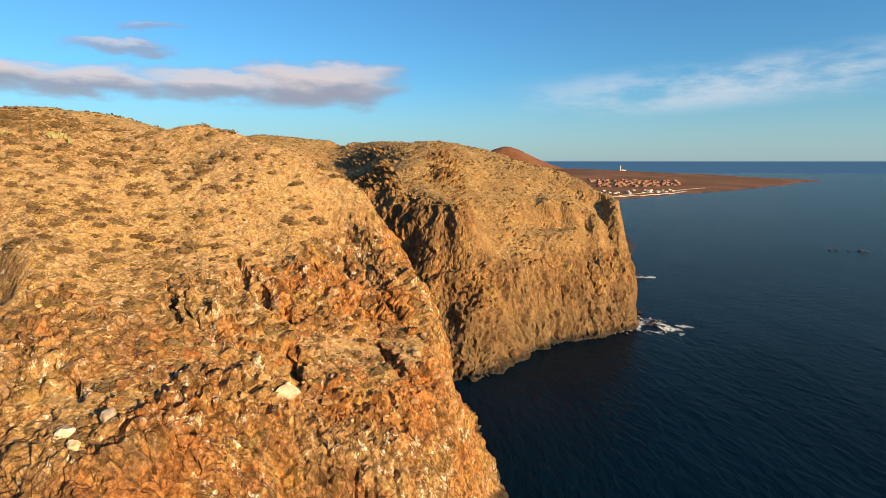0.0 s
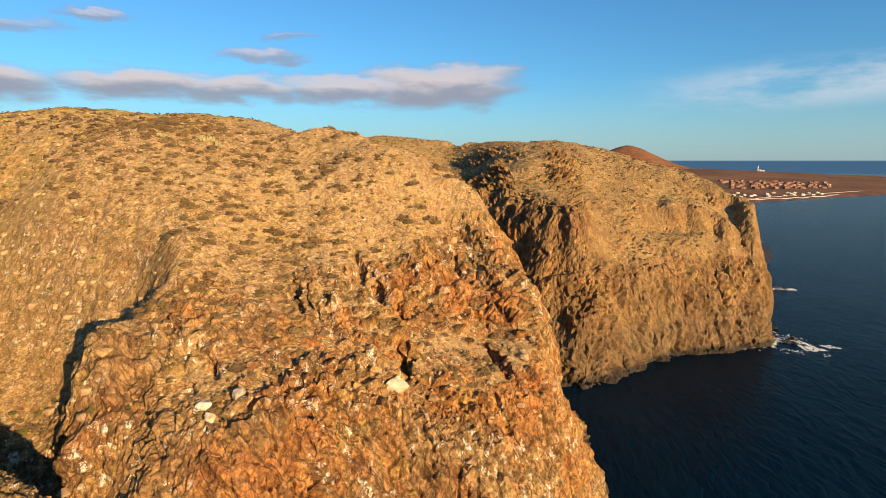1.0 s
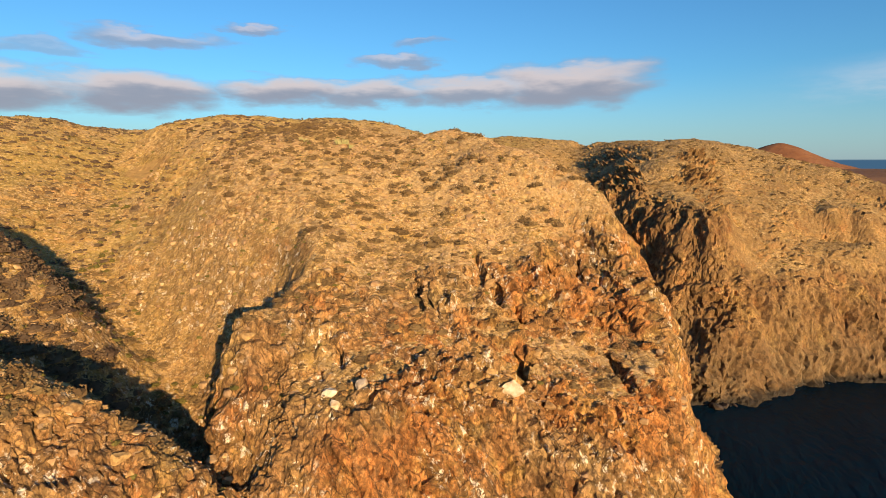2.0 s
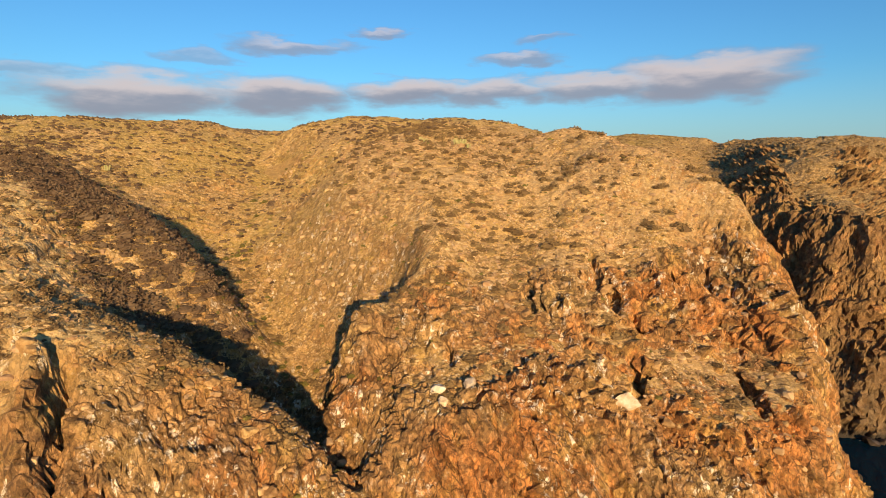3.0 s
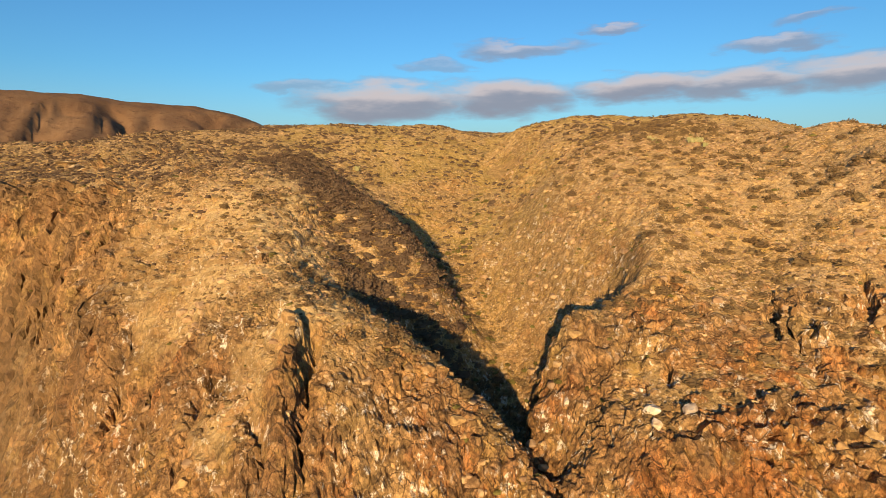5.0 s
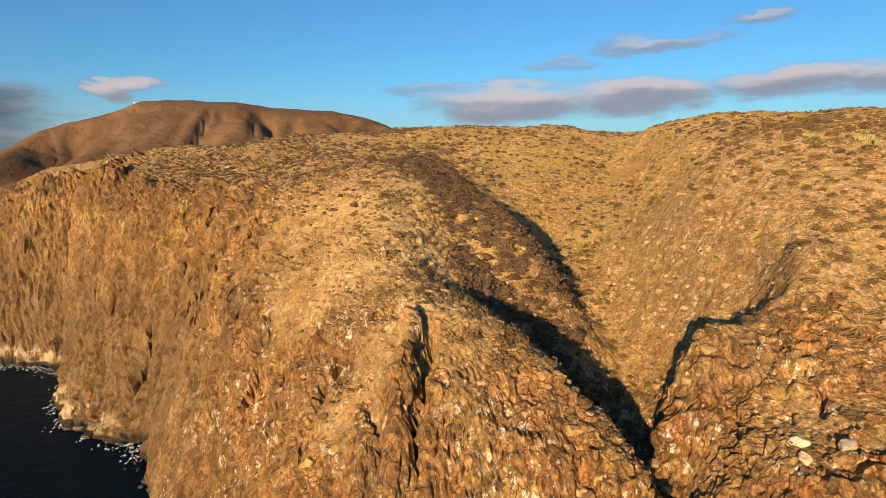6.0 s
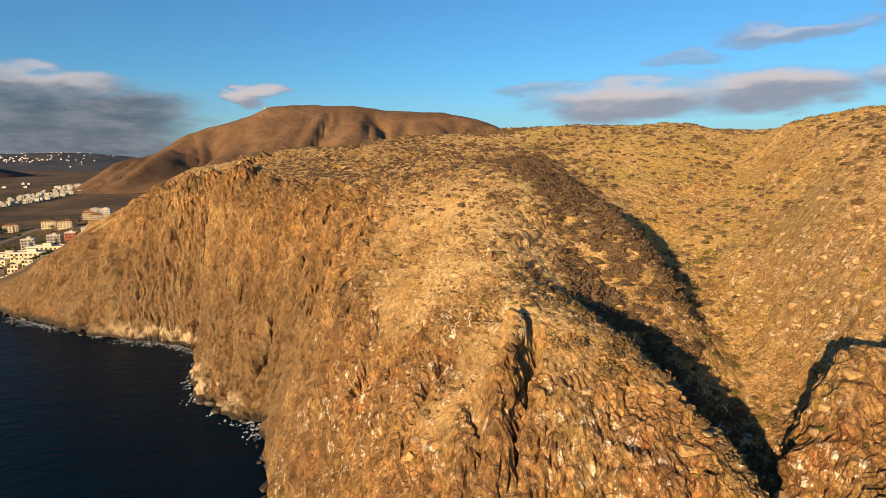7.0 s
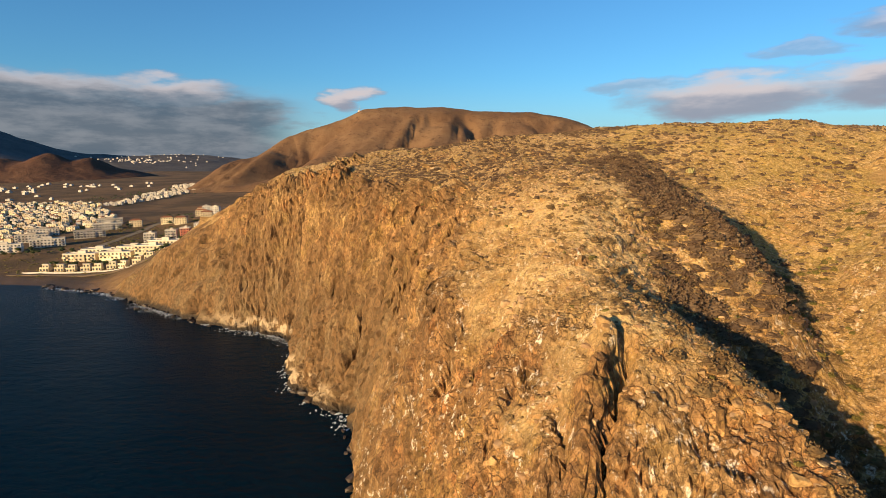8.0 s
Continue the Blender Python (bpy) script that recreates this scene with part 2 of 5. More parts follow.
    wet = N.step(N.math("ADD", h, N.math("MULTIPLY", N.noise(pos, 0.3, 4), 4.0)), 6.0, 3.2)
    shelf = N.math("MULTIPLY", N.step(px, -168.0, -182.0), N.step(px, -280.0, -255.0))
    shelf = N.math("MULTIPLY", shelf, N.math("MULTIPLY", N.step(h, 1.0, 2.0), N.step(N.noise(pos, 0.16, 4, 0.6), 0.44, 0.54)))
    wet = N.math("MULTIPLY", wet, N.math("SUBTRACT", 1.0, shelf))
    col = N.mix(N.math("MULTIPLY", shelf, N.step(N.math("ADD", h, N.math("MULTIPLY", N.noise(pos, 0.2, 4), 6.0)), 11.0, 8.0)), col, (0.46, 0.35, 0.22))
    col = N.mix(wet, col, (0.045, 0.034, 0.024))
    # far lowland: red-brown scrub plain
    far = N.step(N.math("ADD", py, N.math("MULTIPLY", px, -0.2)), 560.0, 700.0)
    scrub = N.mix(N.step(N.noise(pos, 0.006, 6, 0.6), 0.4, 0.65), (0.16, 0.07, 0.035), (0.24, 0.115, 0.055))
    # western plain: base colour darkened for the cloud shade over the town
    west = N.step(N.math("ADD", py, N.math("MULTIPLY", px, 0.55)), -330.0, -440.0)
    plain = N.mix(N.step(N.noise(pos, 0.012, 6, 0.65), 0.4, 0.62), (0.075, 0.05, 0.03), (0.17, 0.10, 0.052))
    col = N.mix(N.math("MULTIPLY", far, 0.92), col, scrub)
    col = N.mix(N.math("MULTIPLY", N.math("MULTIPLY", west, N.step(steep, 0.6, 0.2)), 0.9), col, plain)
    rough = N.math("MULTIPLY_ADD", wet, -0.4, 0.95)
    fine = N.math("ADD", N.math("MULTIPLY", N.noise(frag, 1.1, 9, 0.72), 1.1), N.math("MULTIPLY", N.noise(pos, 5.0, 6, 0.7), 0.35))
    joints = N.math("ADD", N.math("MULTIPLY", N.step(crack, 0.0, 0.05), 0.30), N.math("MULTIPLY", N.step(crack2, 0.0, 0.07), 0.14))
    fine = N.math("ADD", fine, N.math("MULTIPLY", joints, steep))
    finish(N, col, rough, fine, 0.9, 0.45, 0.15)
    return m


def hill_material(name, a, b, c):
    m, N = material(name)
    pos = N.add("ShaderNodeNewGeometry").outputs["Position"]
    col = N.mix(N.step(N.noise(pos, 0.006, 7, 0.62), 0.38, 0.66), a, b)
    col = N.mix(N.step(N.noise(pos, 0.05, 6, 0.7), 0.50, 0.70), col, c)
    finish(N, col, 0.95, N.noise(pos, 0.05, 8, 0.7), 0.8, 6.0, 0.1)
    return m


def water_material():
    m, N = material("deep sea water")
    pos = N.add("ShaderNodeNewGeometry").outputs["Position"]
    wav = N.noise(N.scaled(pos, (1, 0.45, 1), (0, 0, 35)), 0.35, 6, 0.62, distort=0.4)
    swell = N.noise(N.scaled(pos, (1, 0.3, 1), (0, 0, 30)), 0.035, 4, 0.55)
    hgt = N.math("ADD", wav, N.math("MULTIPLY", swell, 2.0))
    col = N.mix(N.step(N.noise(pos, 0.008, 4, 0.6), 0.35, 0.7), (0.0012, 0.0092, 0.0180), (0.0018, 0.0132, 0.0265))
    b = finish(N, col, 0.22, hgt, 0.8, 0.8, 0.03)
    b.inputs["IOR"].default_value = 1.33
    return m


GROUND, WATER = ground_material(), water_material()
HILL = hill_material("brown hillside", (0.17, 0.095, 0.050), (0.24, 0.142, 0.074), (0.12, 0.068, 0.038))
CONE = hill_material("red volcanic cinder", (0.20, 0.085, 0.04), (0.26, 0.12, 0.06), (0.15, 0.07, 0.04))

# ---------------------------------------------------------------- landform


def hash3(ix, iy, iz, seed=0):
    n = (ix.astype(np.uint32) * np.uint32(374761393) + iy.astype(np.uint32) * np.uint32(668265263) + iz.astype(np.uint32) * np.uint32(2147483647 - 1274126177) + np.uint32(seed * 69069 + 7))
    n = (n ^ (n >> np.uint32(13))) * np.uint32(1274126177)
    n = (n ^ (n >> np.uint32(16))) * np.uint32(2246822519)
    return ((n ^ (n >> np.uint32(15))) & np.uint32(0xFFFFFF)).astype(np.float32) / np.float32(0xFFFFFF)


def vnoise(x, y, z=None, seed=0):
    """Smooth value noise, -1 to 1."""
    x, y = x.astype(np.float32), y.astype(np.float32)
    fx, fy = np.floor(x), np.floor(y)
    ix, iy = fx.astype(np.int64), fy.astype(np.int64)
    u, v = x - fx, y - fy
    u, v = u * u * (3 - 2 * u), v * v * (3 - 2 * v)
    if z is None:
        o = np.zeros_like(ix)
        a = hash3(ix, iy, o, seed) * (1 - u) + hash3(ix + 1, iy, o, seed) * u
        b = hash3(ix, iy + 1, o, seed) * (1 - u) + hash3(ix + 1, iy + 1, o, seed) * u
        return (a * (1 - v) + b * v) * 2 - 1
    z = z.astype(np.float32)
    fz = np.floor(z)
    iz = fz.astype(np.int64)
    w = z - fz
    w = w * w * (3 - 2 * w)
    r = 0
    for k, wk in ((0, 1 - w), (1, w)):
        a = hash3(ix, iy, iz + k, seed) * (1 - u) + hash3(ix + 1, iy, iz + k, seed) * u
        b = hash3(ix, iy + 1, iz + k, seed) * (1 - u) + hash3(ix + 1, iy + 1, iz + k, seed) * u
        r = r + wk * (a * (1 - v) + b * v)
    return r * 2 - 1


def fbm(x, y, z=None, octaves=4, gain=0.5, seed=0):
    r, amp, f = 0, 1.0, 1.0
    for k in range(octaves):
        r = r + amp * vnoise(x * f + 17.3 * k, y * f - 9.1 * k, None if z is None else z * f, seed + k)
        amp, f = amp * gain, f * 2.03
    return r


def blocks(x, y, z, seed=0):
    """Cells of broken rock: a random step for each block, and how near its edge is."""
    fx, fy, fz = np.floor(x).astype(np.int64), np.floor(y).astype(np.int64), np.floor(z).astype(np.int64)
    d1, d2, val = np.full(x.shape, 9.0, np.float32), np.full(x.shape, 9.0, np.float32), np.zeros(x.shape, np.float32)
    for i in (-1, 0, 1):
        for j in (-1, 0, 1):
            for k in (-1, 0, 1):
                cx, cy, cz = fx + i, fy + j, fz + k
                h1 = hash3(cx, cy, cz, seed)
                d = (cx + h1 - x) ** 2 + (cy + hash3(cx, cy, cz, seed + 1) - y) ** 2 + (cz + hash3(cx, cy, cz, seed + 2) - z) ** 2
                d = d.astype(np.float32)
                near = d < d1
                d2 = np.where(near, d1, np.minimum(d2, d))
                val = np.where(near, hash3(cx, cy, cz, seed + 3), val)
                d1 = np.where(near, d, d1)
    return val * 2 - 1, np.sqrt(d2) - np.sqrt(d1)


def smooth(v, lo, hi):
    t = np.clip((v - lo) / (hi - lo), 0, 1)
    return t * t * (3 - 2 * t)


# Ridges, rims, gullies and shores of the cliff coast; the slopes span between them.
LANDFORM = {
    "headland_foot": [(6, 195, 0), (23, 206, 0), (38, 229, 0), (56, 242, 0), (74, 251, 0), (93, 264, 0), (102, 281, 0), (103, 300, 0), (104, 331, 0), (112, 401, 0)],
    "headland_nose": [(97, 312, 55.7), (99, 302, 46.2), (99, 293, 34.9), (100, 285, 24.1)],
    "headland_rim": [(-37, 272, 64.7), (-23, 261, 63.6), (-10, 249, 61.7), (1, 239, 59.1), (11, 238, 54.4)],
    "headland_face": [(-21, 240, 31.6), (-10, 223, 22), (1, 213, 19.9), (12, 213, 19.8), (28, 230, 23.7), (58, 253, 23.4), (78, 267, 21.3)],
    "headland_crest": [(-137, 418, 100.1), (-95, 419, 97), (-43, 407, 94.6), (6, 390, 88.6), (25, 379, 85), (60, 355, 77.3), (75, 342, 70.5), (89, 326, 61.4)],
    "headland_mid": [(11, 231, 39.4), (52, 285, 48.1), (75, 289, 47.7), (31, 258, 45.7), (56, 309, 64.5), (29, 290, 63.9), (81, 290, 54.2), (72, 309, 60.7),
        (84, 280, 36.9), (90, 308, 57.6)],
    "hollow_floor": [(-78, 418, 93.2), (-75, 378, 85.9), (-74, 337, 74.8), (-68, 302, 63), (-59, 277, 48.7), (-43, 250, 33.3), (-27, 218, 18.2), (-13, 198, 6.5),
        (0, 186, -0.8)],
    "bluff_profile": [(-40, 137, 83.8), (-31, 135, 79.9), (-22, 130, 75.7), (-18, 127, 72.9), (-13, 120, 63.3), (-10, 117, 58), (-5, 110, 51.2), (-2, 104, 44.7),
        (0, 100, 40.3), (2, 98, 36.9), (2, 94, 31.8), (2, 91, 27.6), (2, 87, 22.7)],
    "bluff_back": [(-42, 178, 62), (-22, 160, 46), (-10, 148, 34), (-1, 137, 20), (10, 126, 8)],
    "bluff_rim": [(-55, 79, 59.9), (-47, 88, 60.7), (-40, 99, 64.2), (-35, 104, 64), (-27, 109, 64.4), (-19, 116, 61.5)],
    "bluff_mid_face": [(-48, 68, 50.1), (-43, 75, 51.6), (-34, 82, 51.3), (-22, 92, 49.5), (-11, 102, 46.7)],
    "bluff_low_face": [(-42, 58, 37.9), (-38, 61, 38.3), (-29, 68, 37), (-18, 75, 33.1), (-7, 80, 30.3)],
    "bluff_summit": [(-169, 129, 89.9), (-141, 132, 91.4), (-120, 138, 91.2), (-102, 143, 91), (-90, 143, 89.5), (-76, 145, 87.5), (-65, 143, 89.1), (-57, 142, 89),
        (-50, 141, 86.8), (-42, 139, 83.3)],
    "bluff_slope": [(-98, 92, 72.8), (-76, 95, 73.6), (-68, 105, 74.2), (-42, 117, 75.9), (-30, 119, 71.8)],
    "bluff_brow": [(-82, 85, 63.5), (-66, 83, 66.4), (-59, 92, 66.2), (-49, 100, 66.3)],
    "gully_floor": [(-44, 53, 26), (-48, 53, 29.9), (-54, 55, 32.1), (-59, 57, 33.9), (-66, 60, 34.8), (-74, 64, 36.2), (-83, 67, 38.4), (-95, 70, 43.9), (-103, 70, 47.5),
        (-109, 69, 51.2), (-116, 71, 54.6), (-124, 79, 59.8), (-131, 92, 65.8), (-140, 106, 73.1), (-151, 117, 78.1), (-174, 128, 85.8), (-198, 137, 90.5)],
    "right_spur": [(-59, 56, 43.1), (-63, 59, 46.9), (-66, 61, 50.4), (-66, 64, 54), (-63, 68, 55.9), (-60, 74, 59)],
    "side_gully": [(-82, 73, 43.4), (-77, 76, 50.1), (-70, 80, 55.7)],
    "valley_right": [(-121, 103, 73.8), (-137, 118, 83.6)],
    "valley_left": [(-167, 88, 78.2), (-158, 68, 72.1), (-160, 108, 78.1), (-137, 78, 63.3), (-184, 103, 87.8)],
    "left_spur": [(-184, 37, 82), (-127, 31, 76.5), (-110, 31, 70), (-102, 31, 65.5), (-93, 30, 60.5), (-85, 31, 59.2), (-81, 35, 57.5), (-76, 40, 54.6), (-69, 44, 50),
        (-62, 47, 44.5), (-55, 49, 38.5)],
    "spur_edge": [(-155, 47, 79), (-127, 49, 73.7), (-109, 54, 67), (-99, 56, 59.5), (-96, 56, 56.4)],
    "flank": [(-105, 41, 62), (-100, 48, 60), (-95, 50, 56.5)],
    "ditch": [(-92, 45, 53.8), (-91, 53, 47.5), (-87, 59, 41.5)],
    "left_slope": [(-100, 21, 65), (-113, 12, 62.5), (-82, 18, 55), (-90, 10, 50.5), (-69, 16, 44), (-78, 5, 39)],
    "left_cliff": [(-111, 0, 50.4), (-107, -6, 34.8), (-100, -10, 19.7), (-167, -20, 45.5), (-178, -32, 23.7)],
    "left_top": [(-163, 15, 77.5), (-184, 3, 77.8), (-206, -12, 78.5), (-228, -27, 79), (-244, -43, 79.7), (-267, -47, 80.1)],
    "left_rim": [(-131, 19, 74.5), (-152, 7, 74.4), (-178, -10, 73), (-207, -33, 69.6), (-233, -60, 64.9), (-254, -49, 73.2), (-272, -54, 75.4), (-282, -75, 72.4),
        (-287, -92, 69.4), (-298, -108, 64.1), (-304, -123, 51.2), (-308, -143, 37.7), (-312, -167, 25.9), (-332, -204, 9.6)],
    "plateau": [(-203, 121, 95), (-231, 94, 97), (-257, 62, 97.2), (-281, 23, 92.5), (-296, -19, 87.8), (-306, -58, 86.1), (-303, -80, 78.6)],
    "plateau_lip": [(-177, 16, 79.3), (-236, -15, 82.2), (-277, -48, 85.3)],
    "left_coast": [(-125, -22, 0), (-166, -31, 0), (-182, -47, 0), (-190, -57, 0), (-212, -66, 0), (-240, -70, 0), (-256, -91, 0), (-270, -125, 0), (-303, -177, 0),
        (-337, -222, 0), (-358, -283, 0), (-361, -317, 0), (-372, -420, 0), (-410, -560, 0)],
    "near_foot": [(-125, -22, 0), (-95, -17, 0), (-72, -5, 0), (-53, 12, 0), (-44, 28, 0), (-38, 38, 0), (-30, 47, 0), (-14, 60, 0), (0, 68, 0), (7, 80, 0), (9, 96, 0),
        (11, 125, 0), (7, 165, 0)],
    "sea_bed": [(-140, -60, -14), (-80, -40, -14), (-30, 10, -14), (10, 48, -14), (45, 90, -14), (50, 160, -12), (75, 215, -14), (130, 255, -14), (150, 320, -14),
        (200, 420, -14)],
    "sea_bed_west": [(-225, -95, -8), (-260, -150, -10), (-310, -230, -10), (-330, -320, -10), (-340, -430, -10), (0, -200, -25), (250, 100, -25)],
    "inland": [(-600, 250, 94), (-560, 0, 78), (-480, -120, 56), (-420, 420, 98), (-250, 560, 90), (0, 640, 52), (110, 800, 14), (220, 1000, 6)],
    "town_plain": [(-380, -250, 5), (-440, -290, 7), (-420, -345, 5), (-490, -270, 9), (-525, -473, 7), (-570, -330, 12), (-620, -220, 30), (-760, -380, 22),
        (-900, -500, 24), (-700, -700, 12)],
    "bluff_high": [(-106, 110, 82.5), (-86, 121, 83.9), (-71, 125, 81.7), (-57, 126, 81.7)],
    "summit_back": [(-250, 280, 90), (-180, 270, 90), (-120, 250, 86), (-80, 215, 80), (-62, 190, 72)],
    "headland_ridge": [(-3, 272, 69), (-15, 290, 81.7), (-23, 311, 85.6), (-33, 340, 89.5), (-45, 382, 93.3)],
    "hollow_bank": [(-91, 374, 90.3), (-91, 327, 84.7)],
    "plateau_back": [(-370, 250, 88), (-420, 150, 90), (-430, 50, 86), (-300, 230, 88)],
    "spur_bank": [(-46, 53, 35.1), (-50, 55, 37.1), (-53, 57, 40.5), (-53, 62, 45), (-56, 66, 50.4)],
}
FAR_COAST = [(112, 400), (125, 560), (180, 860), (330, 1190), (590, 1453), (980, 1788), (1320, 2150), (1900, 2800), (1850, 3000), (1700, 3600), (2100, 5200),
             (-5200, 5200), (-5200, -5200), (-1500, -5200), (-1000, -2600), (-620, -1100), (-410, -560), (-361, -317), (-303, -177), (-240, -70), (-125, -22),
             (-44, 28), (15, 84), (7, 196), (100, 273)]


def landform_samples():
    pts = []
    for line in LANDFORM.values():
        for a, b in zip(line, line[1:]):
            a, b = np.array(a, float), np.array(b, float)
            n = max(1, min(4, int(np.linalg.norm(a[:2] - b[:2]) / 9)))
            pts += [a + (b - a) * k / n for k in range(n)]
        pts.append(np.array(line[-1], float))
    keep = []
    for p in pts:
        if all(np.hypot(*(p[:2] - q[:2])) > 2.5 for q in keep):
            keep.append(p)
    return np.array(keep)


SAMPLES = landform_samples()
SOFT = 5.0


def spline_weights():
    p = SAMPLES[:, :2] / 100
    n = len(p)
    k = -np.sqrt(((p[:, None] - p[None]) ** 2).sum(-1) + (SOFT / 100) ** 2)
    m = np.zeros((n + 3, n + 3))
    m[:n, :n] = k + np.eye(n) * 0.002
    m[:n, n], m[:n, n + 1:] = 1, p
    m[n:, :n] = m[:n, n:].T
    return np.linalg.solve(m, np.concatenate([SAMPLES[:, 2], np.zeros(3)]))


WEIGHTS = spline_weights()


def spline_height(x, y):
    out = np.empty(x.shape, np.float64)
    p, n = SAMPLES[:, :2] / 100, len(SAMPLES)
    for s in range(0, len(x), 20000):
        a, b = (x[s:s + 20000] / 100).astype(np.float32), (y[s:s + 20000] / 100).astype(np.float32)
        k = np.sqrt((a[:, None] - p[:, 0].astype(np.float32)) ** 2 + (b[:, None] - p[:, 1].astype(np.float32)) ** 2 + np.float32((SOFT / 100) ** 2))
        out[s:s + 20000] = -(k @ WEIGHTS[:n].astype(np.float32)) + WEIGHTS[n] + a * WEIGHTS[n + 1] + b * WEIGHTS[n + 2]
    return out


def inland_distance(x, y):
    """Metres inland of the coast; negative at sea."""
    best, inside = np.full(x.shape, 1e9), np.zeros(x.shape, bool)
    for (ax, ay), (bx, by) in zip(FAR_COAST, FAR_COAST[1:] + FAR_COAST[:1]):
        dx, dy = bx - ax, by - ay
        t = np.clip(((x - ax) * dx + (y - ay) * dy) / (dx * dx + dy * dy), 0, 1)
        best = np.minimum(best, np.hypot(x - ax - t * dx, y - ay - t * dy))
        if dy != 0:
            inside ^= ((ay > y) != (by > y)) & (x < dx * (y - ay) / dy + ax)
    return np.where(inside, best, -best)


def base_height(x, y):
    r = np.hypot(x + 80, y - 120)
    near = smooth(r, 980, 640)
    z = np.zeros(x.shape)
    k = near > 0
    z[k] = spline_height(x[k], y[k]) * near[k]
    k = near < 1
    d = inland_distance(x[k], y[k])
    plain = np.where(d > 0, 3 + np.minimum(d * np.where(y[k] > 900, 0.05, 0.022), 45) + smooth(d, 10, 400) * 3 * fbm(x[k] / 180, y[k] / 180), np.maximum(d * 0.08, -20) - 1)
    z[k] += plain * (1 - near[k])
    return z


def spread(parts, grow, end):
    """Grid lines: stretches (from, to, step), then ever wider steps out to the end."""
    c = []
    for a, b, s in parts:
        c += list(np.arange(a, b, s))
    lo, hi = [], []
    s, v = parts[0][2], parts[0][0]
    while v > -end:
        s = min(s * grow, 140)
        v -= s
        lo.append(v)
    s, v = parts[-1][2], parts[-1][1]
    while v < end:
        hi.append(v)
        s = min(s * grow, 140)
        v += s
    return np.array(lo[::-1] + c + hi)


GX = spread([(-330, -240, 1.1), (-240, -196, 0.75), (-196, -108, 0.42), (-108, 12, 0.35), (12, 108, 0.6)], 1.07, 5200)
GY = spread([(-110, -64, 0.7), (-64, 0, 0.42), (0, 118, 0.35), (118, 185, 0.75), (185, 312, 0.6), (312, 420, 1.5)], 1.07, 5200)


# Clefts worn into the faces and ribs left standing (below zero), from top to bottom in plan: x, y, x, y, half width, depth
CLEFTS = {
    "near": [(-76, 25, -64, 18.5, 1.3, 6), (-77, 22.6, -65, 16, 1.2, -3.5), (-74.5, 13.5, -66, 11.5, 1, -2), (-74.2, 16.2, -68.5, 15.6, 0.7, 3.5),
        (-84, 12, -78, 6, 0.8, 3), (-96, 7, -90, 0, 0.9, 3)],
    "orange": [(-28.5, 99, -24, 86, 0.9, 5), (-37.5, 88, -33, 82, 0.6, 3), (-34.5, 102, -31, 94, 0.7, 3), (-28.5, 82.5, -25.5, 80, 0.8, 3), (-25.6, 109, -23.5, 102, 0.6, 2.6),
        (-43.6, 91, -39, 85, 0.7, 3), (-46, 89, -42, 84.5, 0.6, 2.5), (-22, 115, -17, 107, 0.8, 3.5), (-16, 111, -12, 105, 0.7, 3), (-51.5, 72, -48, 68, 0.5, 2.2),
        (-60.5, 66.5, -58.5, 63, 0.5, 2), (-33, 68, -30, 65, 0.6, 2.5), (-11, 109, -7.5, 104, 0.8, 3), (-39.3, 102, -35.5, 95.5, 0.6, 2.2), (-12, 100, -8, 93, 0.7, 3)],
    "west": [(-119.5, -7, -115, -10, 0.9, 4), (-113.5, -1, -109, -6, 0.9, 4), (-134, -8, -130, -16, 1.2, 4), (-150, -2, -143, -14, 1.2, 4.5),
        (-160, -10, -152, -20, 1.3, 5), (-170, -16, -166, -26, 1.3, 5), (-180, -30, -174, -40, 1.2, 4), (-126, -2, -122, -12, 1, 4), (-142, 2, -137, -12, 1.2, 5),
        (-155, -6, -148, -18, 1.1, 5), (-165, -14, -159, -25, 1.2, 5.5), (-174, -22, -168, -32, 1.2, 5), (-190, -36, -184, -46, 1.2, 4.5),
        (-200, -44, -194, -54, 1.2, 5), (-214, -52, -210, -62, 1.2, 4), (-106, 3, -100, -4, 0.9, 3.5)],
    "headland": [(20, 232, 26, 216, 1.2, 3), (50, 262, 55, 248, 1.2, 3), (70, 272, 76, 258, 1.1, 3)],
}


def carve_clefts(x, y, z):
    for ax, ay, bx, by, w, depth in [c for group in CLEFTS.values() for c in group]:
        k = np.flatnonzero((np.abs(x - (ax + bx) / 2) < 25) & (np.abs(y - (ay + by) / 2) < 25))
        dx, dy = bx - ax, by - ay
        t = ((x[k] - ax) * dx + (y[k] - ay) * dy) / (dx * dx + dy * dy)
        wob = 0.9 * vnoise(x[k] / 2.6, y[k] / 2.6, seed=91)
        d = ((x[k] - ax) * dy - (y[k] - ay) * dx) / math.hypot(dx, dy) + wob
        z[k] -= depth * np.exp(-(d / w) ** 2) * smooth(t, -0.15, 0.1) * smooth(t, 1.3, 0.8)


def crease(e, width):
    return smooth(e, width, 0.0)


def ridged(x, y, z, octaves=4, gain=0.55, seed=0):
    r, amp, f = 0, 1.0, 1.0
    for k in range(octaves):
        r = r + amp * (1 - 2 * np.abs(vnoise(x * f + 7.7 * k, y * f - 3.1 * k, z * f, seed + k)))
        amp, f = amp * gain, f * 2.1
    return r


